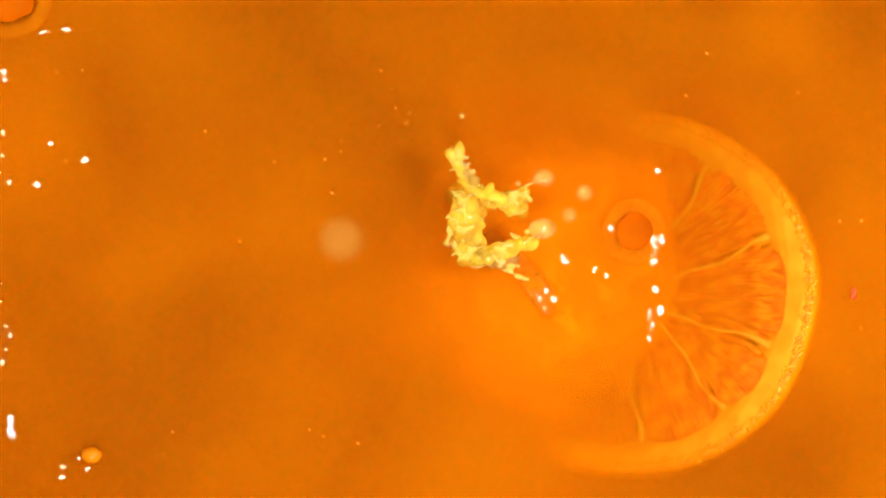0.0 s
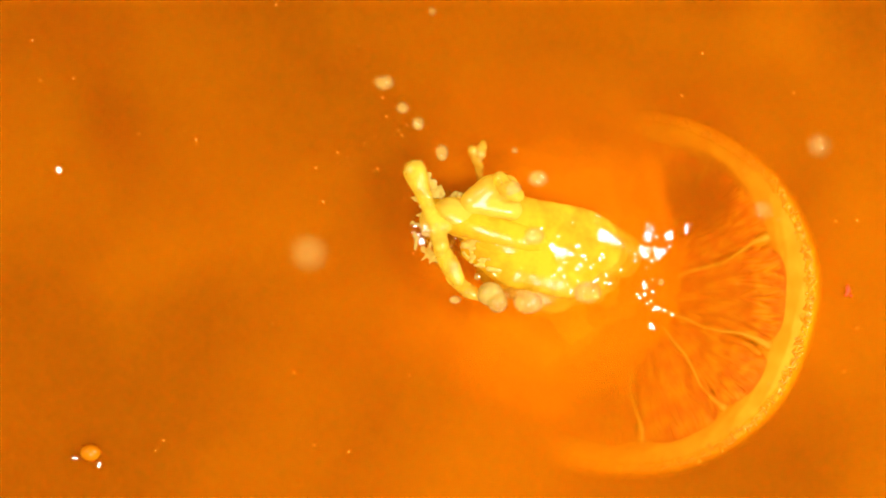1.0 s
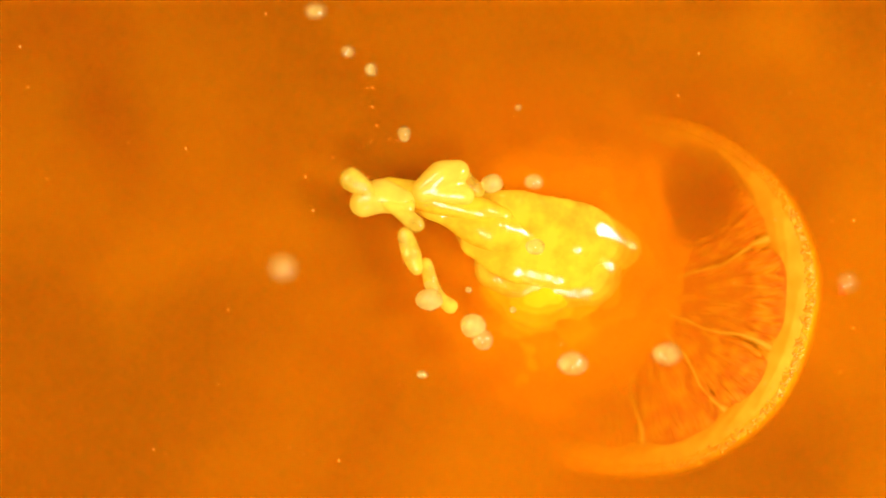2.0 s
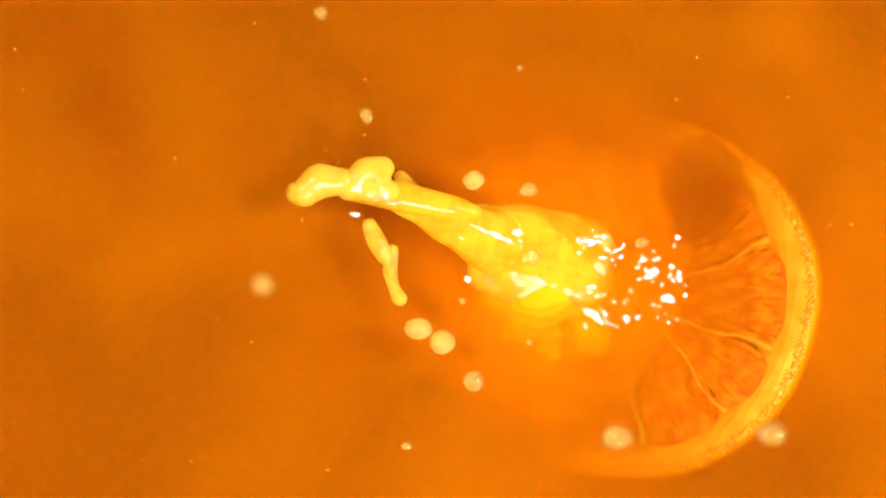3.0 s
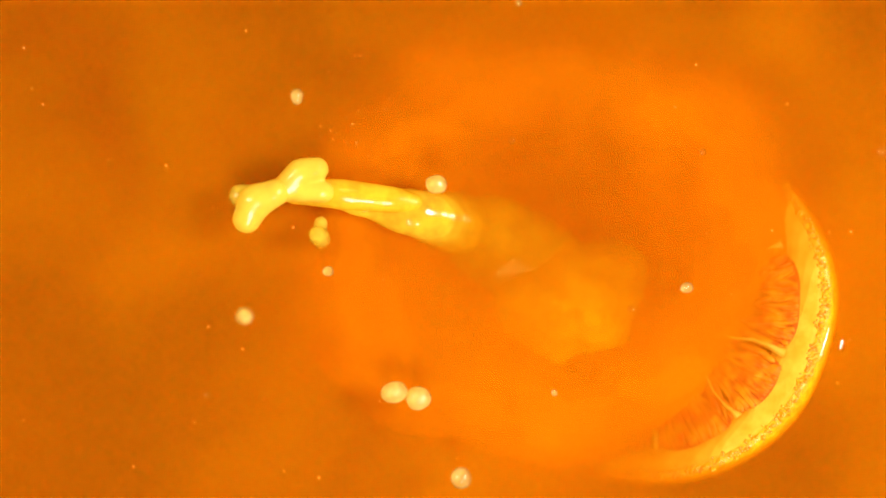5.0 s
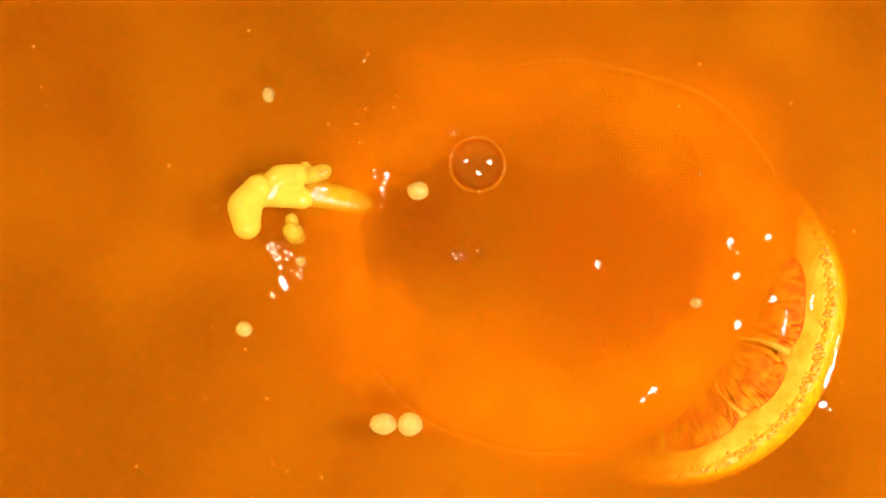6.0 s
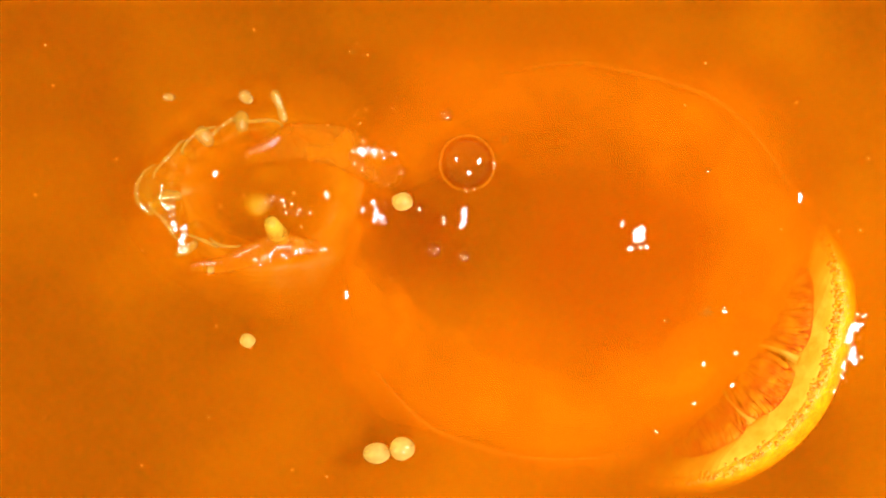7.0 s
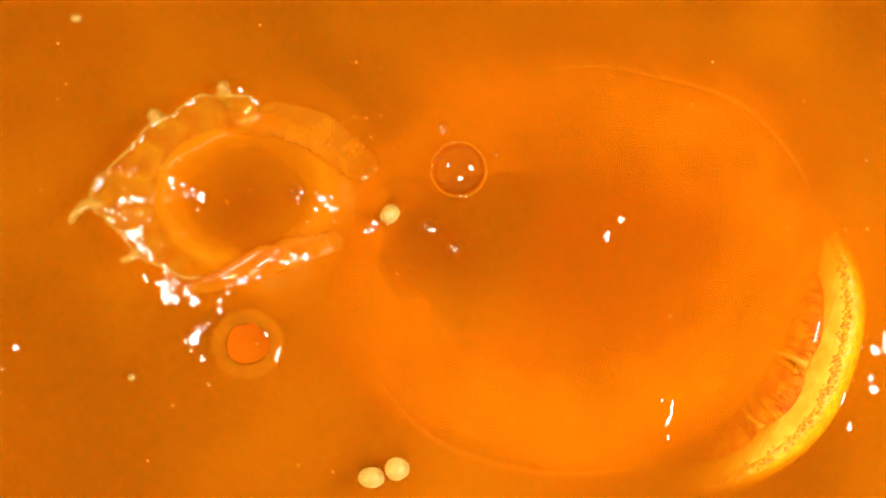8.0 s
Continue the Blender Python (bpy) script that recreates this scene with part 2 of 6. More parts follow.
def orange_slice():
    rng = random.Random(5)
    thing = tagged(new("orange_slice"), "round slice of fresh orange with bright peel sinking aslant in juice", "orange slice")
    part("peel", ring_bm([(RIND, -THICK), (RIND + 0.0014, -THICK + 0.0002), (RADIUS + 0.0012, -THICK + 0.001), (RADIUS + 0.0014, -THICK * 0.6), (RADIUS + 0.0006, -0.0022),
                          (RADIUS - 0.0006, -0.0002), (RADIUS - 0.0013, 0.0001), (RIND + 0.0002, 0.0001), (RIND + 0.0001, 0.00005), (RIND, -0.0006)]), PEEL, thing, "thin glossy orange peel with oil glands")
    part("pith", ring_bm([(PITH_IN - 0.0045, -THICK + 0.0003), (RIND + 0.0003, -THICK + 0.0003), (RIND + 0.0003, 0.0), (RIND - 0.0008, 0.0002), (PITH_IN + 0.001, 0.0002),
                          (PITH_IN - 0.0008, -0.0002), (PITH_IN - 0.0045, -0.0009)]), PITH, thing, "pale yellow spongy pith")
    bm = bmesh.new()
    for i in range(900):
        a = rng.uniform(0, math.tau)
        w = rim_wobble(a)
        r = (RADIUS - rng.triangular(0.0003, 0.0034, 0.0012)) * w
        s = rng.uniform(0.00022, 0.00055)
        bmesh.ops.create_icosphere(bm, subdivisions=1, radius=s, matrix=Matrix.Translation((r * math.cos(a), r * math.sin(a), 0.00012)) @ Matrix.Rotation(a, 4, "Z") @ Matrix.Diagonal((rng.uniform(0.8, 1.4), 1, 0.35, 1)))
    tagged(part("oil_gland", bm, ZEST, thing, "small orange oil glands along the cut peel"), kind="stuff")
    # bearings of the segment skins, in degrees
    cuts = [-86, -50, -22, 21, 58, 92, 128, 163, 200, 237]
    for i, c in enumerate(cuts):
        a0 = radians(c)
        a1 = radians(cuts[i + 1] if i + 1 < len(cuts) else cuts[0] + 360)
        seg = part("segment", segment_bm(segment_outline(a0, a1, outer=PITH_IN - (0.0016 if 10 < c < 130 else 0.0)), -0.0003, -THICK + 0.0006), PULP, thing)
        tagged(part("pulp", vesicle_bm(a0, a1, rng, 150), VESICLE, seg, "slim orange juice sacs"), kind="stuff")
        bm = bmesh.new()
        d = Vector((math.cos(a0), math.sin(a0), 0))
        s = Vector((-d.y, d.x, 0))
        rows = []
        for k in range(9):
            f = k / 8
            r = 0.003 + f * (PITH_IN - 0.0052)
            w = 0.00042 + 0.0007 * max(0, f - 0.78) * 4
            bend = 0.0010 * math.sin(f * 5 + c) + 0.0004 * math.sin(f * 14 + c)
            rows.append([bm.verts.new(d * r + s * (bend + q * w) + Vector((0, 0, z))) for q, z in ((-1, -THICK + 0.0007), (-1, -0.0001), (0, 0.0006), (1, -0.0001), (1, -THICK + 0.0007))])
        for p, q in zip(rows, rows[1:]):
            for j in range(4):
                bm.faces.new((p[j], p[j + 1], q[j + 1], q[j]))
        part("membrane", bm, MEMBRANE, thing, "thin pale skin between segments")
    part("core", ring_bm([(0.0, -0.0002), (0.002, 0.0), (0.0034, -0.0006), (0.0034, -THICK + 0.0008), (0.0, -THICK + 0.0008)], 24, lambda a: 1 + 0.2 * math.sin(3 * a), closed=False), PITH, thing)
    return thing


slice_ob = orange_slice()


# ---------------------------------------------------------------- splashing juice, drops, bubbles, ripples
MIXED = solid_material("aerated_juice", (0.78, 0.235, 0.002), (0.86, 0.30, 0.003), 90, rough=0.25, gloss=0.3, through=0.3)
GLOW = solid_material("bright_fresh_juice", (0.94, 0.40, 0.004), (0.97, 0.52, 0.01), 60, rough=0.9, gloss=0.0, through=0.2)
MILKY_GLOW = solid_material("milky_juice_with_painted_glow", (0.96, 0.25, 0.001), (0.99, 0.34, 0.002), 22, rough=0.9, gloss=0.0, through=0.2)
REDDISH = haze_material("reddish_juice", (0.84, 0.13, 0.001), (0.92, 0.17, 0.001), 0.12, 24)
SWELL = solid_material("fresh_juice", (0.82, 0.195, 0.001), (0.89, 0.25, 0.001), 22, rough=0.9, gloss=0.0, through=0.2)
# dense juice, and the painted shade in the crown and over the slice
DENSE_AND_SHADE = haze_material("dense_juice_and_shade", (0.54, 0.078, 0.001), (0.62, 0.105, 0.001), 0.17, 26)
DARKER = haze_material("densest_juice", (0.50, 0.060, 0.001), (0.58, 0.082, 0.001), 0.22, 26)
# base colour darkened to give the crater hollows their shade
HOLLOW_SHADE = solid_material("painted_hollow_shade", (0.48, 0.075, 0.001), (0.57, 0.105, 0.001), 60, rough=0.8, gloss=0.0)
PALE = haze_material("pale_juice", (0.80, 0.26, 0.001), (0.90, 0.33, 0.002), 0.17, 26)
CLOUDY = clear_material("cloudy_drop", (1.0, 0.93, 0.6), (0.99, 0.72, 0.24), 0.48, rough=0.01, ior=1.55, edge=0.7, bend=0.6, uneven=0.2, inward=0.25)
SPLASH = clear_material("splashing_juice", (1.0, 0.93, 0.42), (1.0, 0.64, 0.035), 0.55, rough=0.02, ior=1.45, edge=0.25, uneven=0.14, waves=230, inward=0.22)
CREST = clear_material("thick_cloudy_juice", (1.0, 0.95, 0.5), (1.0, 0.69, 0.09), 0.66, rough=0.02, ior=1.45, edge=0.25, uneven=0.1, waves=180, inward=0.2)
GLEAM = clear_material("clear_splashing_juice", (1.0, 0.95, 0.55), (1.0, 0.70, 0.08), 0.42, rough=0.01, ior=1.5, edge=0.45, bend=0.3, uneven=0.25, waves=420, inward=0.22)
FROTH = clear_material("frothing_juice", (1.0, 0.97, 0.75), (1.0, 0.85, 0.25), 0.34, rough=0.01, ior=1.5, edge=0.7, bend=0.3, waves=500, inward=0.22)
DROP = clear_material("clear_juice_drop", (1.0, 0.94, 0.66), (0.99, 0.74, 0.28), 0.24, rough=0.01, ior=1.55, edge=0.8, bend=0.7, uneven=0.15, inward=0.25)
FILM = clear_material("thin_juice_film", (1.0, 0.95, 0.72), (0.97, 0.52, 0.02), 0.07, rough=0.02, ior=1.45, edge=0.3, uneven=0.06, waves=260)
BEAD = clear_material("glossy_juice_rim", (1.0, 0.92, 0.6), (0.99, 0.72, 0.14), 0.25, rough=0.01, ior=1.5, edge=0.9, bend=0.5)
BUBBLE = clear_material("bubble_film", (0.97, 0.92, 0.82), (0.8, 0.3, 0.02), 0.0, rough=0.02, ior=1.45, edge=0.12)
THIN = clear_material("thin_cloudy_juice", (1.0, 0.9, 0.6), (0.94, 0.36, 0.006), 0.34, rough=0.05, ior=1.4, edge=0.12, uneven=0.12)
VEIL = clear_material("fold_in_the_juice", (1.0, 0.97, 0.9), (0.94, 0.34, 0.004), 0.2, rough=0.6, ior=1.06, edge=0.0, uneven=0.08)
LIP = clear_material("bubble_lip", (1.0, 0.93, 0.8), (0.93, 0.34, 0.01), 0.36, rough=0.05, ior=1.4, edge=0.15)
WAVELET = clear_material("steep_wavelet", (1.0, 0.99, 0.97), (0.9, 0.4, 0.02), 0.0, rough=0.0, ior=1.5)
FLECK = solid_material("pale_pulp", (0.86, 0.30, 0.04), (0.93, 0.42, 0.10), 400, rough=0.4, through=0.3)
RED = solid_material("red_pulp", (0.55, 0.03, 0.002), (0.72, 0.06, 0.004), 400, rough=0.4)

UNIT = PER_METRE * EYE


def grain(n, s, amount, seed):
    return 1 + amount * noise.noise(Vector((n.x * s + seed, n.y * s - seed, n.z * s)))


def ico_template(level):
    bm = bmesh.new()
    bmesh.ops.create_icosphere(bm, subdivisions=level, radius=1)
    bm.verts.index_update()
    made = np.array([v.co[:] for v in bm.verts]), np.array([[v.index for v in f.verts] for f in bm.faces])
    bm.free()
    return made


BALL = ico_template(2)


def lump_mesh(name, chains, flat=1.0, ragged=0.0):
    """Flowing body: chains of (x, y, z, r) in grid squares about the part's own origin, y downwards, drawn round with swelling and thinning."""
    points, faces = [], []
    for chain in chains:
        pts = [Vector((x * UNIT, -y * UNIT, z * UNIT)) for x, y, z, r in chain]
        rs = [r * UNIT for *_, r in chain]
        if len(pts) == 1:
            pts, rs = pts * 2, rs * 2
        for (p, a), (q, b) in zip(zip(pts, rs), zip(pts[1:], rs[1:])):
            n = max(1, int((q - p).length / (0.33 * min(a, b))))
            for k in range(n + 1):
                f = k / n
                g = f * f * (3 - 2 * f)
                faces.append(BALL[1] + len(points) * len(BALL[0]))
                c, r = p.lerp(q, f), a + (b - a) * g
                if ragged:
                    c, r = c + noise.noise_vector(c * 1300) * r * ragged, r * (1 + ragged * noise.noise(c * 1700))
                points.append(BALL[0] * r * (1, 1, flat) + np.array(c))
    me = bpy.data.meshes.new(name)
    me.from_pydata(np.concatenate(points).tolist(), [], np.concatenate(faces).tolist())
    return me


def flowing(name, chains, mat, parent, label="", flat=1.0, voxel=0.00045, smooth=8, ragged=0.0):
    me = lump_mesh(name, chains, flat, ragged)
    me.materials.append(mat)
    ob = tagged(new(name, me), label)
    ob.parent = parent
    mod = ob.modifiers.new("merge", "REMESH")
    mod.mode, mod.voxel_size, mod.use_smooth_shade = "VOXEL", voxel, True
    mod = ob.modifiers.new("soften", "SMOOTH")
    mod.factor, mod.iterations = 0.5, 2 if ragged else smooth
    return ob


def dome_bm(rx, ry, rise, seed, wob=0.12, rings=22, n=72, lip=0.0, power=2.4, cap=True):
    """A low mound with an uneven outline, in grid squares; its foot lies rise below its top at the origin."""
    bm = bmesh.new()
    rows = []
    top = bm.verts.new((0, 0, 0))
    for j in range(1, rings + 1):
        f = j / rings
        row = []
        for i in range(n):
            a = math.tau * i / n
            k = 1 + wob * noise.noise(Vector((math.cos(a) * 1.3 + seed, math.sin(a) * 1.3, seed * 0.7))) + 0.4 * wob * noise.noise(Vector((math.cos(a) * 3 + seed, math.sin(a) * 3, f)))
            x, y = rx * f * k * math.cos(a) * UNIT, ry * f * k * math.sin(a) * UNIT
            row.append(bm.verts.new((x, y, -rise * (f ** power) + lip * math.sin(math.pi * f ** 1.9) + min(rise, 0.007) * (0.1 * noise.noise(Vector((x * 130, y * 130, seed))) + 0.06 * noise.noise(Vector((x * 330, y * 330, seed)))))))
        rows.append(row)
    for i in range(n):
        bm.faces.new((top, rows[0][i], rows[0][(i + 1) % n]))
    for p, q in zip(rows, rows[1:]):
        for i in range(n):
            bm.faces.new((p[i], q[i], q[(i + 1) % n], p[(i + 1) % n]))
    if not cap:
        return bm
    low = [bm.verts.new((v.co.x * 0.97, v.co.y * 0.97, v.co.z - 0.001)) for v in rows[-1]]
    for i in range(n):
        bm.faces.new((rows[-1][i], low[i], low[(i + 1) % n], rows[-1][(i + 1) % n]))
    bm.faces.new(low[::-1])
    return bm


def shells_bm(rx, ry, rise, seed, wob):
    """A cloud of pulp: thin uneven shells, one within the other, so that it thins out towards its edge."""
    bm = bmesh.new()
    for k in range(7):
        g = 1.15 - 0.14 * k
        shell = dome_bm(rx * g, ry * g, rise * g * 0.6, seed + 0.35 * k, wob, rings=10, n=48, power=1.5, cap=False)
        made = {v: bm.verts.new((v.co.x, v.co.y, v.co.z - 0.00022 * k)) for v in shell.verts}
        for f in shell.faces:
            bm.faces.new([made[v] for v in f.verts])
        shell.free()
    return bm


def ball_bm(r, squash=(1, 1, 1), seed=0.0, amount=0.12, sub=3):
    bm = bmesh.new()
    bmesh.ops.create_icosphere(bm, subdivisions=sub, radius=1)
    for v in bm.verts:
        g = grain(v.co, 1.1, amount, seed)
        v.co = Vector((v.co.x * squash[0], v.co.y * squash[1], v.co.z * squash[2])) * r * UNIT * g
    return bm


def torus_bm(rx, ry, thick, n=40, m=10, high=1.0, seed=0.0, wob=0.05, start=0.0, turn=math.tau):
    bm = bmesh.new()
    whole = turn > 6.28
    rows = []
    for i in range(n if whole else n + 1):
        a = start + turn * i / n
        k = 1 + wob * noise.noise(Vector((math.cos(a) * 2 + seed, math.sin(a) * 2, seed)))
        c = Vector((rx * k * math.cos(a), ry * k * math.sin(a), 0))
        th = thick * (1 + 4 * wob * noise.noise(Vector((math.cos(a) * 4 + seed, math.sin(a) * 4, 5))))
        if not whole:
            th *= max(0.25, math.sin(math.pi * i / n)) ** 0.5
        rows.append([bm.verts.new((c + Vector((math.cos(a) * math.cos(b), math.sin(a) * math.cos(b), math.sin(b) * high)) * th) * UNIT) for b in (math.tau * j / m for j in range(m))])
    for i in range(len(rows) if whole else len(rows) - 1):
        p, q = rows[i], rows[(i + 1) % len(rows)]
        for j in range(m):
            bm.faces.new((p[j], q[j], q[(j + 1) % m], p[(j + 1) % m]))
    return bm


moves = []


def moving(ob, base, rows):
    """Keeps the rows (seconds, u, v, height in mm, turn, tilt x, tilt y) of a thing, or of a part of a thing that stands at base."""
    moves.append((ob, base, rows))
    t, u, v, z, *turns = rows[0]
    rz, rx, ry = (list(turns) + [0, 0, 0])[:3]
    ob.matrix_basis = Matrix.Translation(-base) @ Matrix.Translation(spot(u, v, z / 1000)) @ pose(0, 0, 0, rx, ry, rz)
    return ob


HERE = Vector((0, 0, 0))

# the tongue of juice thrown up by the slice
BASE = spot(980, 450, 0)
tongue = tagged(new("juice_splash"), "yellow tongue of juice leaning out over the surface", "splash")
tongue.location = BASE


def tongue_part(name, chains, mat, rows, label="", flat=1.0, voxel=0.00045, ragged=0.0):
    return moving(flowing(name, chains, mat, tongue, label, flat, voxel, ragged=ragged), BASE, rows)


tongue_part("rim", [[(-28, -52, 0, 22), (-8, -15, 0, 15), (15, 25, 0, 13), (35, 70, 0, 16)], [(15, 25, 0, 13), (40, 35, -3, 12)]], GLEAM,
            [(0, 826, 395, -4, -8), (0.3, 808, 388, 2, -8), (0.5, 795, 380, 5, -6), (1, 755, 360, 7, -8), (1.5, 720, 360, 8, 0), (2.2, 650, 345, 8, 40), (3, 585, 332, 8, 72), (3.5, 572, 332, 8, 80), (4, 545, 328, 8, 80),
             (4.5, 520, 335, 7, 85), (5.2, 480, 345, 5, 60), (6, 500, 332, 1.6, 84), (6.35, 485, 345, -4, 80), (7, 450, 360, -9, 55), (8, 440, 360, -12, 55)], "thick glossy rim of juice")
tongue_part("strand", [[(-2, -32, 0, 15), (0, 0, 0, 19), (2, 30, 0, 14)]], GLEAM,
            [(0, 848, 440, -4, 20), (0.25, 830, 446, 1, 20), (0.5, 815, 450, 5, 20), (1, 795, 468, 6, 25), (1.5, 766, 462, 7, 20), (2.2, 712, 440, 7, 14), (3, 668, 430, 7, 22), (3.5, 645, 436, 7, 22, 20), (4, 618, 430, 6, 15, 66),
             (4.5, 594, 424, 5, 15, 80), (5.2, 555, 418, 4, 15, 80), (6, 521, 414, 3.5, 15, 78), (6.5, 506, 416, 2.5, 15, 60), (7, 490, 412, 1.0, 15, 60), (7.5, 470, 425, -5, 15, 60), (8, 460, 430, -10, 15, 60)], "thinning strand of juice")
tongue_part("strand", [[(-25, -25, 0, 13), (0, 0, 0, 14), (30, 14, 0, 11), (48, 16, 0, 15)]], GLEAM,
            [(0, 880, 450, -4, 10), (0.25, 860, 462, 1, 12), (0.5, 850, 470, 4, 15), (1, 828, 515, 5, 5), (1.5, 806, 525, 6, -12), (2.2, 745, 492, 6, -38), (3, 690, 480, 6, -52), (3.5, 655, 458, 6, -20, 0, 40), (4, 618, 430, 2.5, -20, 0, 80),
             (4.5, 594, 424, 1.0, -20, 0, 84), (5.2, 555, 418, 0, -10, 0, 84), (6, 521, 414, -1, 0, 0, 84), (6.5, 510, 420, -1, 10, 0, 60), (7, 490, 430, -5, 10), (8, 450, 440, -10, 10)])
tongue_part("crest", [[(-30, 15, 0, 26), (-4, -6, 0, 31), (34, -4, 0, 25)]], CREST,
            [(0, 850, 400, -6, -60), (0.5, 830, 390, -1, -40), (1, 800, 385, 2.5, -20), (1.5, 765, 372, 4, -20), (2.2, 640, 345, 7, -10), (3, 570, 326, 8, 0), (3.5, 553, 332, 8, 0), (4, 505, 335, 8, 8),
             (4.5, 480, 352, 8, 10), (5.2, 450, 362, 7, 35), (6, 440, 365, 6, 58), (6.5, 440, 360, 1.5, 75, 0, 76), (6.8, 445, 358, -5, 80, 0, 80), (7.2, 450, 358, -10, 80, 0, 80), (8, 450, 358, -14, 80, 0, 80)], "rounded leading end of the juice")
tongue_part("crest", [[(-30, 20, -4, 24), (0, -8, 0, 26), (28, -14, 0, 22)], [(-30, 20, -4, 22), (40, 26, -4, 20)]], CREST,
            [(0, 878, 372, -5, 0), (0.3, 874, 350, 0, 8), (0.5, 872, 340, 3, 15), (1, 868, 342, 4, -5), (1.5, 850, 330, 4.5, -5), (2.2, 745, 315, 7, 0), (3, 648, 312, 8, 0), (3.5, 648, 312, 8, 0), (4, 604, 304, 8, -5),
             (4.5, 556, 306, 7, 5), (5.2, 525, 318, 6, 0), (6, 495, 325, 3.4, 0), (6.4, 485, 320, -4, 0), (7, 470, 320, -8, 0), (8, 470, 320, -12, 0)])
tongue_part("neck", [[(-80, -18, 2, 24), (0, 0, 0, 28), (80, 22, -10, 25), (120, 34, -20, 18)]], SPLASH,
            [(0, 860, 410, -6, -40), (0.5, 870, 390, -0.5, -10), (1, 850, 400, 3, 0), (1.5, 812, 375, 4, 0), (2.2, 755, 350, 5, 2), (3, 715, 350, 6, 3), (3.5, 705, 352, 6, 2), (4, 680, 347, 6, 0),
             (4.5, 645, 348, 5.5, 5), (5.2, 590, 342, 3, 10), (6, 545, 340, -2.2, 4), (6.4, 540, 345, -6, 8), (7, 540, 345, -9, 8), (8, 540, 345, -12, 8)], "narrow neck of the juice tongue", 0.8)
tongue_part("neck", [[(-130, -36, 6, 16), (-80, -23, 6, 25), (0, 2, -4, 44), (80, 34, -46, 62), (170, 70, -116, 84)]], SPLASH,
            [(0, 900, 440, -5, -30), (0.5, 900, 420, 0, -10), (1, 905, 425, 1, 0), (1.5, 890, 410, 2, 0), (2.2, 850, 395, 3, 0), (3, 812, 398, 4, -4), (3.5, 798, 392, 3.5, -2), (4, 785, 378, 3, 2),
             (4.5, 765, 374, 2.5, 6), (5.2, 710, 375, -1, 8), (6, 640, 380, -6, 8), (7, 640, 380, -11, 8), (8, 640, 380, -13, 8)], "", 0.55)
tongue_part("root", [[(-90, -40, 0, 50), (0, 0, 0, 80), (100, 40, -10, 70)], [(-60, 30, 0, 45), (40, 70, -10, 60)]], SPLASH,
            [(0, 960, 480, -9, 0), (0.5, 940, 440, -3.2, 0), (1, 940, 440, -1.6, 0), (1.5, 945, 440, -1.4, 0), (2.2, 935, 445, -1.2, 0), (3, 925, 450, -1.4, 0), (3.5, 920, 450, -2.4, 0), (4, 915, 440, -4, 0),
             (4.5, 900, 420, -6, 0), (5.2, 870, 420, -6, 0), (6, 850, 420, -11, 0), (8, 850, 420, -13, 0)], "broad root of the juice tongue", 0.35, 0.0007)
tongue_part("spray", [[(-25, -60, 6, 8), (-8, -38, 5, 7), (0, -8, 2, 6), (30, 12, 0, 7), (70, 22, 0, 8)], [(-8, -38, 5, 6), (-4, -72, 8, 7)], [(40, 12, 0, 6), (48, -6, 2, 6)]], GLEAM,
            [(0, 820, 332, 8, 0), (0.3, 812, 318, 8, 5), (0.5, 826, 305, 7, -10), (0.8, 840, 318, 3, -10), (1.1, 850, 330, -4, -10), (2, 850, 340, -12, -10), (8, 850, 340, -14, 0)], "beaded clear thread of juice", 1.0, 0.0002, 0.7)
tongue_part("spray", [[(-60, 20, 0, 9), (-20, 14, 2, 10), (15, 4, 3, 10), (55, -8, 4, 12)]], GLEAM,
            [(0, 880, 442, 5, 0), (0.5, 925, 468, 5, 4), (0.8, 940, 490, 2, 4), (1.2, 950, 500, -5, 4), (2, 950, 500, -12, 4), (8, 950, 500, -14, 4)], "", 1.0, 0.0002, 0.8)
tongue_part("lobe", [[(-10, -16, 0, 14), (0, 0, 0, 17), (20, 14, 0, 14)]], GLEAM,
            [(0, 905, 365, -3, 0), (0.3, 900, 345, 3, 5), (0.5, 898, 335, 6, 10), (1, 895, 332, 7, 0), (1.5, 880, 328, 6, 0), (2.2, 800, 322, 4, 0), (3, 720, 330, 3, 0), (4, 690, 340, 2, 0), (5.2, 640, 350, -5, 0), (8, 640, 350, -13, 0)])

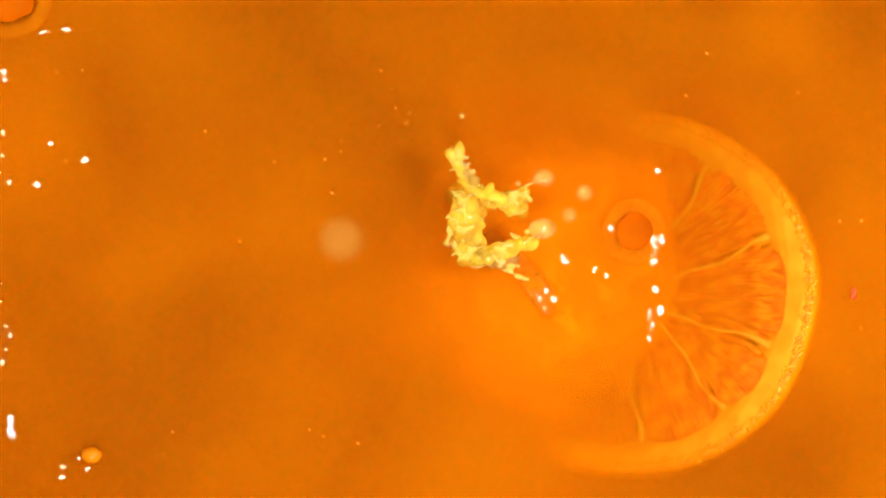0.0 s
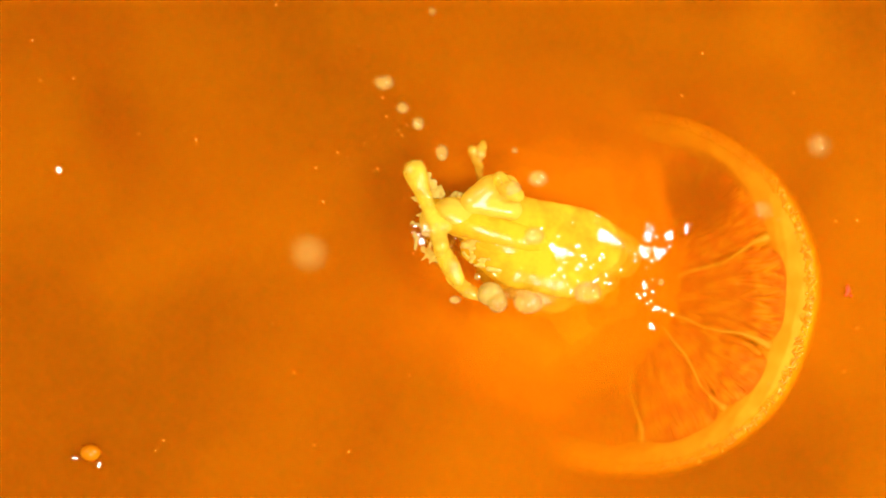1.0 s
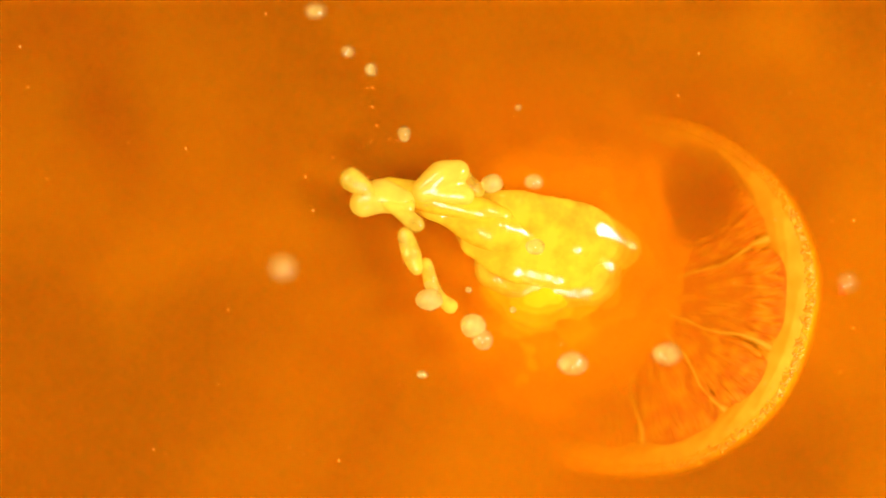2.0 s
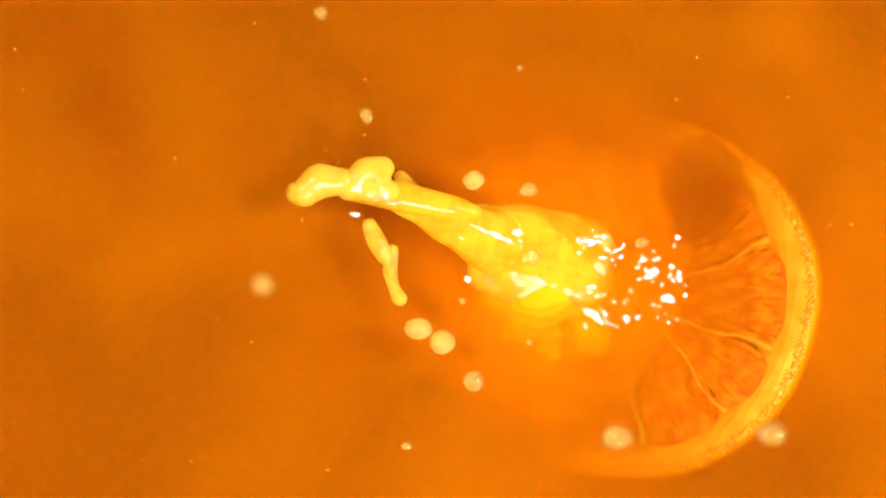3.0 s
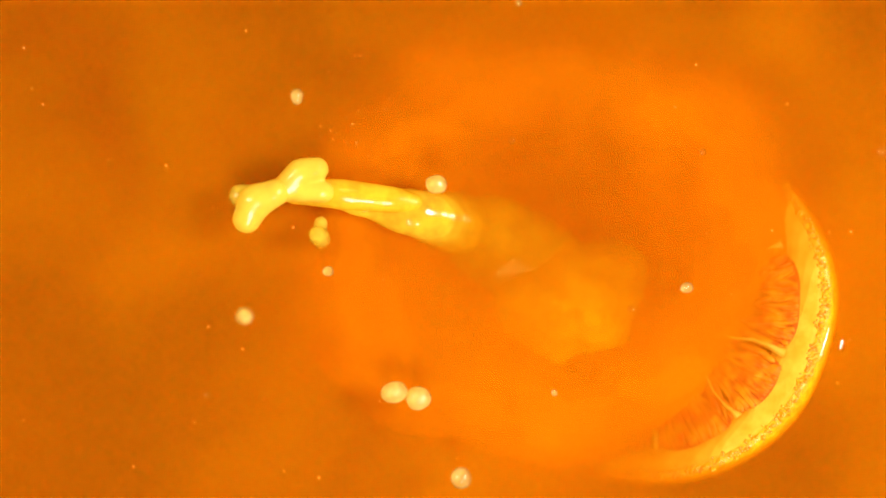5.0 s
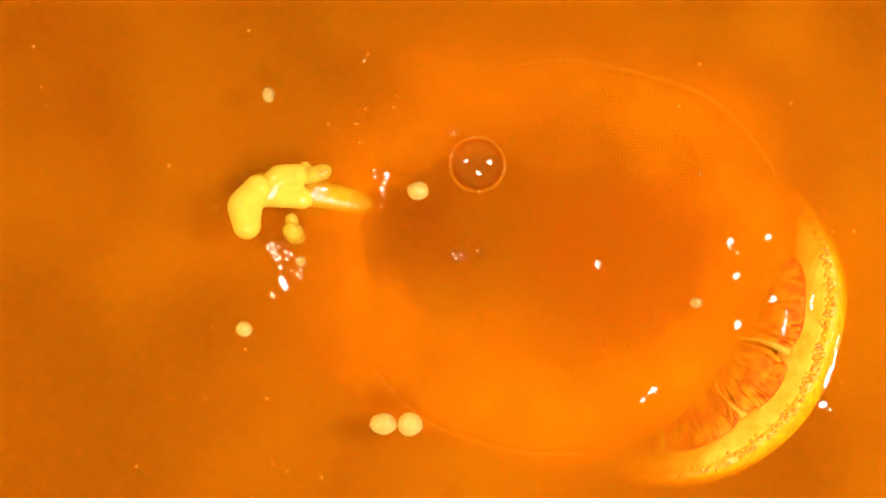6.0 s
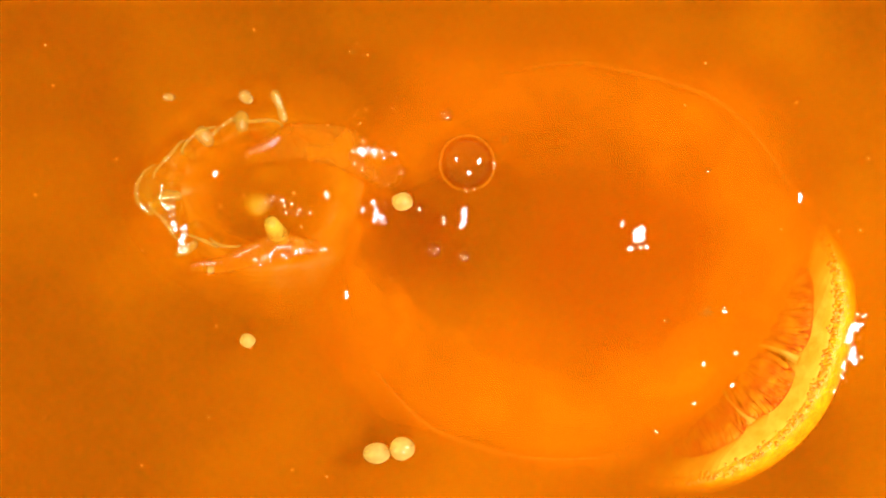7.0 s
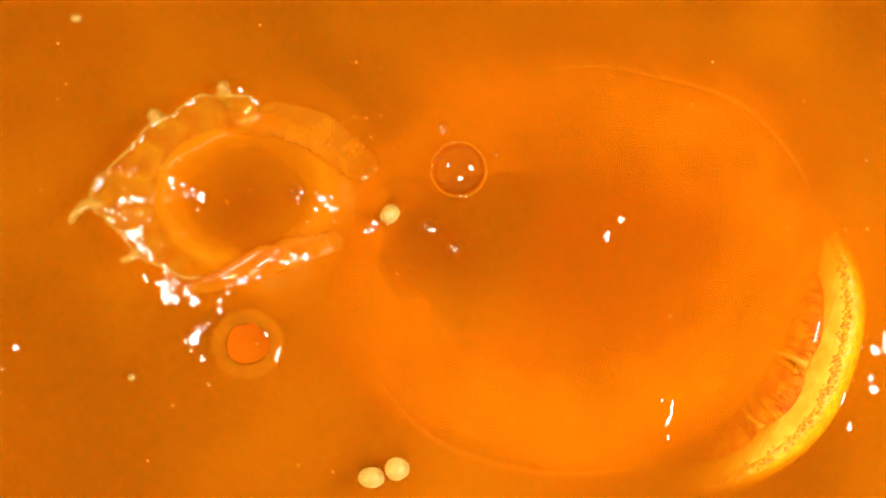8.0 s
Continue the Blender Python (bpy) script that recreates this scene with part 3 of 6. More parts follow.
tongue_part("sheet", [[(-130, -62, 4, 24), (-60, -50, 3, 38), (20, -36, 0, 52), (120, -8, -10, 60), (190, 20, -30, 50)], [(-60, 6, 0, 34), (10, 30, 0, 52), (100, 44, -12, 56)]], SPLASH,
            [(0, 960, 470, -9), (0.5, 925, 430, -1.6), (1, 905, 432, 1.2), (1.5, 905, 420, 1.4), (2.2, 905, 425, 0.6), (3, 915, 445, -1.4), (3.5, 915, 450, -3.4), (4, 915, 450, -6), (4.5, 910, 450, -9), (6, 900, 450, -12), (8, 900, 450, -14)], "broad thin sheet of juice", 0.3, 0.0006)
tongue_part("film", [[(-45, -62, 3, 8), (-56, -20, 2, 9), (-56, 10, 0, 10), (-42, 42, 0, 12), (-22, 58, 0, 9)], [(-45, -62, 3, 8), (-15, -66, 4, 9), (18, -48, 3, 10), (48, -44, 2, 12), (72, -58, 3, 8)],
                     [(-42, 42, 0, 10), (0, 42, 0, 8), (30, 36, 1, 9), (76, 24, 3, 9)], [(-50, 0, 0, 7), (-25, -20, 0, 6), (-8, -6, 0, 7), (-24, 26, 0, 6), (-40, 40, 0, 7)], [(20, -48, 3, 6), (40, -22, 1, 7), (66, -30, 2, 8)], [(-30, -42, -8, 20), (-36, 0, -10, 20), (-22, 30, -10, 18)], [(10, -40, -6, 12), (40, -36, -6, 14)]], GLEAM,
            [(0, 860, 400, 5), (0.3, 845, 398, 4, 3), (0.5, 838, 398, 2.4, 5), (0.8, 830, 402, -1, 5), (1.1, 810, 410, -4, 5), (2, 810, 410, -12, 5), (8, 810, 410, -14, 5)], "ragged thin film of juice", 0.7, 0.00022, 0.75)
tongue_part("film", [[(-60, -60, 0, 16), (-20, -20, 0, 22), (20, 30, -4, 24), (40, 70, -10, 18)]], THIN,
            [(0, 930, 480, -0.4), (0.3, 925, 470, 0.2, 5), (0.5, 915, 470, 0.4, 10), (0.8, 905, 470, -1, 10), (1.2, 900, 470, -6, 10), (2, 900, 470, -12, 10), (8, 900, 470, -14, 10)], "", 0.4)

froth_rng = random.Random(3)
froth = []
for line in ([(-45, -62), (-56, -20), (-54, 12), (-42, 42), (-22, 58)], [(-45, -62), (-15, -64), (18, -48), (48, -46), (72, -58)], [(-40, 44), (0, 42), (30, 36), (76, 24)], [(-14, -64), (-30, -90), (-44, -118)], [(20, 60), (60, 90)]):
    for (x0, y0), (x1, y1) in zip(line, line[1:]):
        for _ in range(9):
            f = froth_rng.random()
            x, y, r = x0 + (x1 - x0) * f + froth_rng.gauss(0, 7), y0 + (y1 - y0) * f + froth_rng.gauss(0, 7), froth_rng.uniform(2.0, 6)
            froth.append([(x, y, froth_rng.uniform(4, 14), r), (x + froth_rng.gauss(0, 8), y + froth_rng.gauss(0, 8), froth_rng.uniform(4, 14), r * 0.7)])
tagged(tongue_part("froth", froth, FROTH, [(0, 860, 400, 5.4), (0.3, 844, 398, 5.0, 3), (0.5, 834, 396, 4.4, 5), (0.8, 815, 398, 3.2, 8), (1.1, 790, 400, 0, 10), (1.4, 780, 410, -6, 10), (2, 780, 410, -12, 10), (8, 780, 410, -14, 10)],
                   "fine clear beads and threads of juice", 0.9, 0.00022), kind="stuff")

# broad bodies of lighter juice that rise under the surface and spread
swell = tagged(new("juice_swell"), "spreading swell of lighter juice round the slice", "juice swell")
SB = spot(1000, 450, 0)
swell.location = SB


def swell_part(name, rx, ry, rise, mat, seed, rows, label="", lip=0.0, wob=0.12, power=2.4):
    return moving(part(name, dome_bm(rx, ry, rise, seed, wob, lip=lip, power=power), mat, swell, label), SB, rows)


swell_part("upwelling", 190, 165, 0.0075, GLOW, 2.0,
           [(0, 985, 500, -7), (0.5, 960, 480, -4, 0), (1, 950, 470, -1, 5), (1.5, 965, 480, -0.2, 10), (2.2, 970, 490, 0.2, 15), (3, 970, 485, 0.3, 20), (3.5, 970, 490, 0.3, 20), (4, 980, 525, -0.5, 20),
            (4.5, 1000, 555, -5, 20), (5.2, 1010, 580, -8, 20), (6, 1010, 600, -11, 20), (8, 1010, 600, -13, 20)], "bright yellow upwelling")
swell_part("upwelling", 230, 185, 0.009, GLOW, 3.0,
           [(0, 960, 620, -7), (1, 960, 620, -5.5), (1.5, 970, 590, -3, 10), (2.2, 980, 570, -2, 15), (3, 1000, 550, -1.4, 20), (3.5, 1000, 545, -0.8, 20), (4, 1010, 550, -0.6, 20),
            (4.5, 1015, 545, -1.3, 20), (5.2, 1020, 540, -2.8, 20), (6, 1020, 520, -6, 20), (8, 1010, 500, -11, 20)])
swell_part("swell", 580, 480, 0.006, SWELL, 5.0,
           [(0, 1040, 480, -13), (2.8, 1000, 480, -12), (3.5, 990, 480, -11), (4, 985, 470, -9), (4.5, 980, 460, -7.6), (5.2, 980, 450, -6.6), (6, 985, 450, -7.0, 0), (6.5, 990, 450, -6.8), (7, 1000, 455, -6.9), (8, 1030, 470, -7.1)],
           "broad swell of fresh juice", lip=0.0064, wob=0.08)
moving(part("core", shells_bm(330, 230, 0.007, 9.0, 0.25), REDDISH, swell, "redder juice in the middle of the swell"), SB,
       [(0, 1060, 480, -14), (4.2, 1060, 480, -12), (5, 1060, 480, -5), (6, 1050, 480, -1.6, 10), (7, 1040, 490, -1.2, 15), (8, 1000, 500, -1.4, 20)])
# murk over the slice; its bright colour imitates the light scattered round it
swell_part("milky_halo", 390, 380, 0.009, MILKY_GLOW, 7.0,
           [(0, 985, 460, -1.6), (1.5, 985, 455, -1.2), (2.8, 985, 460, -1.3), (3.5, 985, 470, -1.9), (4.5, 985, 500, -3.6), (5.2, 985, 500, -6.5), (6, 1010, 540, -11), (8, 1010, 540, -14)], "milky juice with a painted glow over the sunk part of the slice")

for rx, ry, start, turn, rows in ((420, 345, 0.35, 1.5, [(0, 1040, 480, -13), (4.6, 985, 455, -9), (5.6, 985, 450, -1.4), (6.5, 990, 450, -0.9), (7, 1000, 455, -0.9), (8, 1040, 460, -1.0)]),
                                  (410, 350, 3.7, 1.3, [(0, 1000, 470, -13), (4.8, 985, 460, -9), (5.8, 990, 455, -1.3), (6.5, 1000, 460, -0.9), (7, 1000, 465, -0.9), (8, 1010, 490, -1.1)])):
    moving(part("fold", torus_bm(rx, ry, 5, n=90, m=8, high=0.2, seed=rx * 0.1, wob=0.05, start=start, turn=turn), VEIL, swell, "fine fold along the swell's edge"), SB, rows)

# craters: a raised lip round a hollow whose shade is painted as a darker colour
def crater(rx, ry, lip, label):
    thing = tagged(new("juice_crater"), label, "crater")
    part("lip", torus_bm(rx, ry, lip, seed=rx, wob=0.05, high=0.14, n=48), VEIL, thing, "pale glossy lip")
    hollow = part("hollow", dome_bm(rx * 0.72, ry * 0.72, -0.0014, rx * 0.1, 0.16, n=40, cap=False), HOLLOW_SHADE, thing, "floor of the hollow, painted dark as its shade")
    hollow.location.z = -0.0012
    return thing


moving(crater(44, 46, 13, "small round crater made by a drop in the juice"), HERE,
       [(0, 1122, 410, 0.55), (0.3, 1110, 412, 0.55), (0.5, 1097, 418, 0.4), (0.8, 1085, 425, -1), (1.2, 1080, 430, -10), (8, 1080, 430, -14)])
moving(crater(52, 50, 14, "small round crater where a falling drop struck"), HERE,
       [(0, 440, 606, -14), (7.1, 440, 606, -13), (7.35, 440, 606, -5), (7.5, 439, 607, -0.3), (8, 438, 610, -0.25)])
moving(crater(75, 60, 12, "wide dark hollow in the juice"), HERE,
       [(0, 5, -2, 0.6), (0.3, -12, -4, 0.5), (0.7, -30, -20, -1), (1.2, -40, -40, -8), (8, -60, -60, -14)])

# dark and pale clouds in the juice; two of the dark ones stand in for shade
def cloud(mat, rx, ry, seed, rows, label, rise=0.007):
    ob = tagged(part("pulp_cloud", shells_bm(rx * 1.25, ry * 1.25, rise, seed, 0.3), mat), label, "pulp cloud", "clouds in the juice")
    return moving(ob, HERE, rows)


dark_label, pale_label = "darker cloud drifting under the surface, of dense juice or painted shade", "paler cloud of pulp drifting under the surface"
cloud(DENSE_AND_SHADE, 150, 130, 11, [(0, 630, 290, -2.6), (2, 500, 270, -2.6), (4.5, 390, 250, -2.4), (8, 330, 250, -6)], dark_label)
cloud(DARKER, 200, 160, 12, [(0, 270, 230, -1.8), (1.5, 200, 210, -1.0), (4, 140, 200, -0.8), (8, 60, 200, -1.4)], dark_label)
cloud(DENSE_AND_SHADE, 130, 190, 13, [(0, 330, 560, -4.2), (4, 250, 640, -5), (8, 160, 700, -7)], dark_label)
cloud(PALE, 190, 270, 14, [(0, 40, 640, -2.4), (0.7, 20, 680, -3.2), (4, 10, 720, -3.6), (8, -20, 740, -3.2)], pale_label)
cloud(PALE, 260, 130, 15, [(0, 540, 830, -3.4), (4, 500, 790, -2.8), (8, 480, 770, -2.4)], pale_label)
cloud(DARKER, 320, 200, 31, [(0, 120, 20, -6), (0.5, 110, 30, -2.4), (1.5, 110, 40, -0.9), (4.5, 90, 50, -0.9), (8, 80, 40, -1.3)], dark_label)
cloud(DENSE_AND_SHADE, 250, 120, 32, [(0, 520, 40, -3.4), (4.5, 480, 10, -3.6), (8, 430, -10, -3.6)], dark_label)
cloud(PALE, 330, 200, 33, [(0, 860, 860, -3.6), (4.5, 830, 870, -3.2), (8, 800, 850, -3.0)], pale_label)
cloud(PALE, 130, 150, 19, [(0, 60, 200, -3.6), (1.5, 30, 200, -5), (8, 0, 220, -9)], pale_label)
cloud(DARKER, 165, 120, 16, [(0, 900, 380, -13), (4.8, 820, 390, -11), (5.8, 770, 395, -1.2), (6.5, 760, 405, -0.5, -10), (7.2, 770, 415, -0.5, -15), (8, 800, 425, -0.8, -15)], dark_label, 0.0065)
# darkness of the crown's hollow, its shade put in as a cloud
cloud(DENSE_AND_SHADE, 120, 100, 17, [(0, 430, 370, -14), (6.6, 450, 370, -12), (7, 450, 378, -2.6, 10), (7.5, 442, 372, -1.2, 10), (8, 436, 368, -0.8, 20)], dark_label, 0.008)
# shaded patch on the slice's upper segments, laid on as a dark cloud
cloud(DENSE_AND_SHADE, 88, 80, 18, [(0, 1255, 350, -9), (0.5, 1255, 350, -3), (1.5, 1258, 352, -1.4), (3.5, 1266, 350, -1.2), (4.5, 1285, 365, -1.8), (5.2, 1290, 370, -6), (8, 1290, 370, -13)], dark_label, 0.005)

# drops in the air and small bubbles


def drop(r, rows, squash=(1, 1, 0.95), seed=1.0, mat=DROP, label="clear amber drop of juice in the air", name="juice_drop", group="flying drops"):
    ob = tagged(part(name, ball_bm(r, squash, seed, 0.10), mat), label, "drop", group)
    return moving(ob, HERE, rows)


# the drop that falls for the whole time and strikes the juice
drop(13, [(0, 603, 423, 75), (0.5, 574, 433, 68), (1, 545, 447, 62), (1.5, 522, 460, 56), (3, 464, 504, 39), (3.5, 452, 519, 33.5), (4, 443, 533, 28.5), (4.5, 436, 547, 24), (6, 432, 583, 10), (6.5, 434, 594, 6),
          (7, 438, 603, 3), (7.3, 441, 608, 0.6), (7.6, 441, 608, -5), (8, 441, 608, -12)], (1.1, 1, 1), 1, CLOUDY, "opaque pale drop of juice falling to the surface")
drop(13, [(0, 805, 270, 8), (0.5, 745, 213, 12), (1, 680, 146, 16), (1.5, 619, 83, 20), (3, 440, -110, 28), (8, -100, -700, 30)], (1.25, 0.9, 0.9), 2)
drop(10, [(0, 815, 292, 8), (0.5, 768, 244, 11), (1, 713, 191, 14), (1.5, 664, 141, 16), (3, 520, -10, 20), (8, 100, -500, 22)], (1, 0.9, 0.9), 3)
drop(10, [(0, 822, 310, 8), (0.5, 782, 268, 10), (1, 740, 219, 12), (1.5, 700, 172, 14), (3, 568, 23, 18), (4.5, 460, -110, 20), (8, 200, -400, 20)], (1, 1.1, 0.9), 4)
drop(13, [(0, 838, 325, 7), (0.5, 808, 294, 8), (1, 782, 270, 9), (1.5, 750, 253, 10), (3, 648, 205, 10, 20), (3.5, 617, 191, 10, 40), (4, 584, 183, 9), (4.5, 554, 176, 8), (6, 475, 168, 6), (6.5, 455, 168, 5, 30),
          (7, 435, 172, 4, 40), (7.5, 420, 177, 2), (8, 405, 182, -3)], (0.85, 1.1, 0.9), 5)
drop(17, [(0, 915, 352, 3), (0.5, 912, 345, 5), (1, 904, 336, 7), (1.5, 888, 330, 8), (3, 838, 319, 9, 20), (3.5, 820, 319, 9, 0), (4, 801, 319, 9), (4.5, 786, 322, 8, -10), (6, 740, 338, 6), (6.5, 723, 347, 5),
          (7, 712, 357, 3.5), (7.5, 698, 367, 2), (8, 690, 379, 1.2, 40)], (1.1, 0.95, 1), 6, CLOUDY, "pale cloudy drop of juice")
drop(8, [(0, 793, 430, 5), (0.5, 790, 470, 6), (1, 805, 531, 7), (1.5, 776, 598, 8), (3, 720, 790, 6), (4.5, 680, 960, 0), (8, 660, 1050, -12)], (1.3, 0.9, 1), 7)
drop(10, [(0, 862, 450, 3), (0.5, 850, 490, 4), (1, 830, 520, 5), (1.5, 795, 545, 6), (3, 702, 524, 6), (3.5, 672, 511, 6), (4, 640, 499, 5.5), (4.5, 609, 489, 5), (6, 533, 463, 3), (6.5, 515, 455, 0), (8, 480, 450, -12)], (1, 0.9, 1), 8)
drop(22, [(0, 830, 445, 2), (0.5, 835, 470, 3), (1, 868, 522, 6), (1.5, 800, 520, 7), (3, 740, 582, 9, 0), (3.5, 732, 608, 9, 0), (4, 722, 636, 9), (4.5, 710, 665, 8, 15), (6, 678, 750, 6), (6.5, 673, 775, 5), (7, 666, 802, 4),
          (7.5, 661, 823, 3), (8, 657, 845, 2)], (1.1, 0.85, 0.9), 9, CLOUDY, "pale cloudy drop of juice")
drop(22, [(0, 845, 455, 2), (0.5, 850, 485, 3), (1, 868, 520, 6), (1.5, 861, 555, 8), (3, 783, 606, 9, 0), (3.5, 773, 632, 9, 0), (4, 764, 658, 9), (4.5, 751, 682, 8), (6, 726, 751, 6), (6.5, 719, 774, 5), (7, 712, 794, 4),
          (7.5, 707, 812, 3), (8, 703, 830, 2)], (1, 0.95, 0.9), 10, CLOUDY, "pale cloudy drop of juice")
drop(18, [(0, 862, 453, 3), (0.5, 861, 485, 5), (1, 880, 535, 7), (1.5, 868, 570, 8), (3, 838, 675, 10), (3.5, 832, 718, 10), (4, 825, 760, 10), (4.5, 820, 802, 10), (6, 808, 930, 8), (8, 800, 1050, 2)], (1, 1, 0.9), 11)
drop(22, [(0, 893, 459, 3), (0.5, 900, 490, 5), (1, 935, 536, 8), (1.5, 976, 586, 12), (3, 1093, 775, 22), (3.5, 1141, 842, 25), (4, 1190, 915, 28), (8, 1500, 1400, 20)], (1.15, 0.9, 1), 12)
drop(20, [(0, 960, 405, 9), (0.5, 985, 440, 11), (1, 1040, 517, 14), (1.5, 1105, 572, 17), (3, 1366, 768, 27), (3.5, 1466, 852, 30), (4, 1530, 940, 32), (8, 2000, 1500, 30)], (1.2, 0.9, 1), 13)
drop(14, [(0, 962, 314, 22), (0.5, 959, 314, 20), (1, 952, 316, 18), (1.5, 949, 318, 16), (3, 936, 336, 8), (3.5, 934, 345, 4), (4, 930, 352, -1), (4.5, 928, 352, -8), (8, 920, 350, -13)], (1.1, 0.9, 1), 14)
drop(15, [(0, 958, 404, 22), (0.5, 960, 408, 20), (1, 946, 418, 16), (1.5, 950, 428, 12), (3, 939, 456, 6), (3.5, 934, 467, 5), (4, 925, 480, 0), (4.5, 920, 490, -6), (8, 920, 490, -13)], (1.1, 0.9, 1), 15)
drop(12, [(0, 1034, 341, 20), (0.5, 1210, 300, 30), (1, 1449, 258, 40), (1.3, 1610, 225, 46), (2, 2000, 150, 50), (8, 3000, -100, 50)], (1, 1, 1), 16)
drop(10, [(0, 1007, 380, 20), (0.5, 1150, 376, 26), (1, 1350, 372, 32), (1.2, 1400, 372, 35), (1.5, 1286, 446, 30), (2, 1500, 500, 40), (8, 2600, 700, 50)], (1, 1, 1), 17)
drop(5, [(0, 917, 325, 8), (0.5, 913, 300, 10), (1, 911, 266, 12), (1.5, 914, 228, 13), (3, 920, 121, 14), (3.5, 920, 90, 14), (4, 919, 57, 13), (4.5, 919, 30, 12), (6, 915, -40, 8), (8, 915, -120, 4)], (1, 1, 1), 18)
drop(5, [(0, 818, 205, 10), (0.5, 790, 120, 14), (1, 765, 20, 18), (1.5, 740, -80, 20), (8, 400, -1000, 20)], (1, 1.1, 1), 19)
drop(6, [(0, 870, 470, 2), (1, 845, 490, 4), (1.5, 836, 502, 5), (3, 819, 534, 5), (3.5, 813, 544, 4), (4, 808, 552, 1), (4.5, 805, 560, -5), (8, 800, 560, -13)], (1, 1, 1), 20)
drop(11, [(0, 1100, 430, -10), (2.6, 1120, 420, -2), (3, 1135, 430, 1), (3.5, 1160, 462, 2), (4, 1188, 480, 2), (4.5, 1206, 495, 2), (6, 1232, 536, 1.5), (6.4, 1242, 545, 0.2), (7, 1250, 552, -3), (8, 1260, 560, -10)], (1.1, 0.9, 1), 21)
drop(6, [(0, 890, 520, -6), (1.4, 896, 528, 2), (3, 936, 605, 4), (3.5, 946, 628, 4), (4, 959, 652, 3.5), (4.5, 968, 674, 3), (6, 1010, 730, -3), (8, 1020, 740, -12)], (1, 1, 1), 22)
drop(8, [(0, 440, 330, -13), (6, 430, 310, -4), (6.3, 415, 275, 4), (6.5, 387, 248, 7), (7, 299, 172, 10), (7.5, 222, 103, 12), (8, 135, 33, 13)], (1.3, 0.8, 1), 23)
drop(7, [(0, 470, 300, -13), (6.2, 470, 300, -4), (6.7, 390, 465, 3), (7, 373, 478, 4), (7.5, 310, 560, 3), (8, 233, 668, 1)], (1, 1, 1), 24)
drop(6, [(0, 1150, 420, -8), (0.3, 1165, 440, 1), (0.5, 1165, 475, 3), (1, 1170, 500, 0), (1.5, 1170, 520, -6), (8, 1170, 520, -13)], (1, 1, 1), 25)
drop(16, [(0, 162, 806, 0.8), (0.5, 160, 805, 1), (0.7, 165, 803, 1), (1, 160, 802, 0.6), (1.3, 158, 804, -2), (2, 150, 800, -10), (8, 150, 800, -13)], (1.1, 0.9, 0.8), 26, MIXED, "cloudy drop of juice touching the surface")


def bubble(r, rows, label, flat=0.6):
    """A floating bubble: a thin dome and the lip of juice that it stands in."""
    thing = tagged(new("bubble"), label, "bubble", "floating bubbles")
    bm = bmesh.new()
    n, m = 36, 10
    rings = []
    for shell in (1.0, 0.985):
        rings.append([[bm.verts.new((r * UNIT * shell * math.cos(f) * math.cos(a), r * UNIT * shell * math.cos(f) * math.sin(a), r * UNIT * shell * flat * math.sin(f)))
                       for a in (math.tau * i / n for i in range(n))] for f in (math.pi / 2 * j / m for j in range(m))])
    for rows_k in rings:
        for p, q in zip(rows_k, rows_k[1:]):
            for i in range(n):
                bm.faces.new((p[i], p[(i + 1) % n], q[(i + 1) % n], q[i]))
        bm.faces.new(rows_k[-1])
    part("dome", bm, BUBBLE, thing, "thin clear bubble film")
    part("lip", torus_bm(r * 1.0, r * 1.0, max(1.3, r * 0.07), n=36, m=8, seed=r, wob=0.03), LIP, thing, "pale lip of juice")
    return moving(thing, HERE, rows)


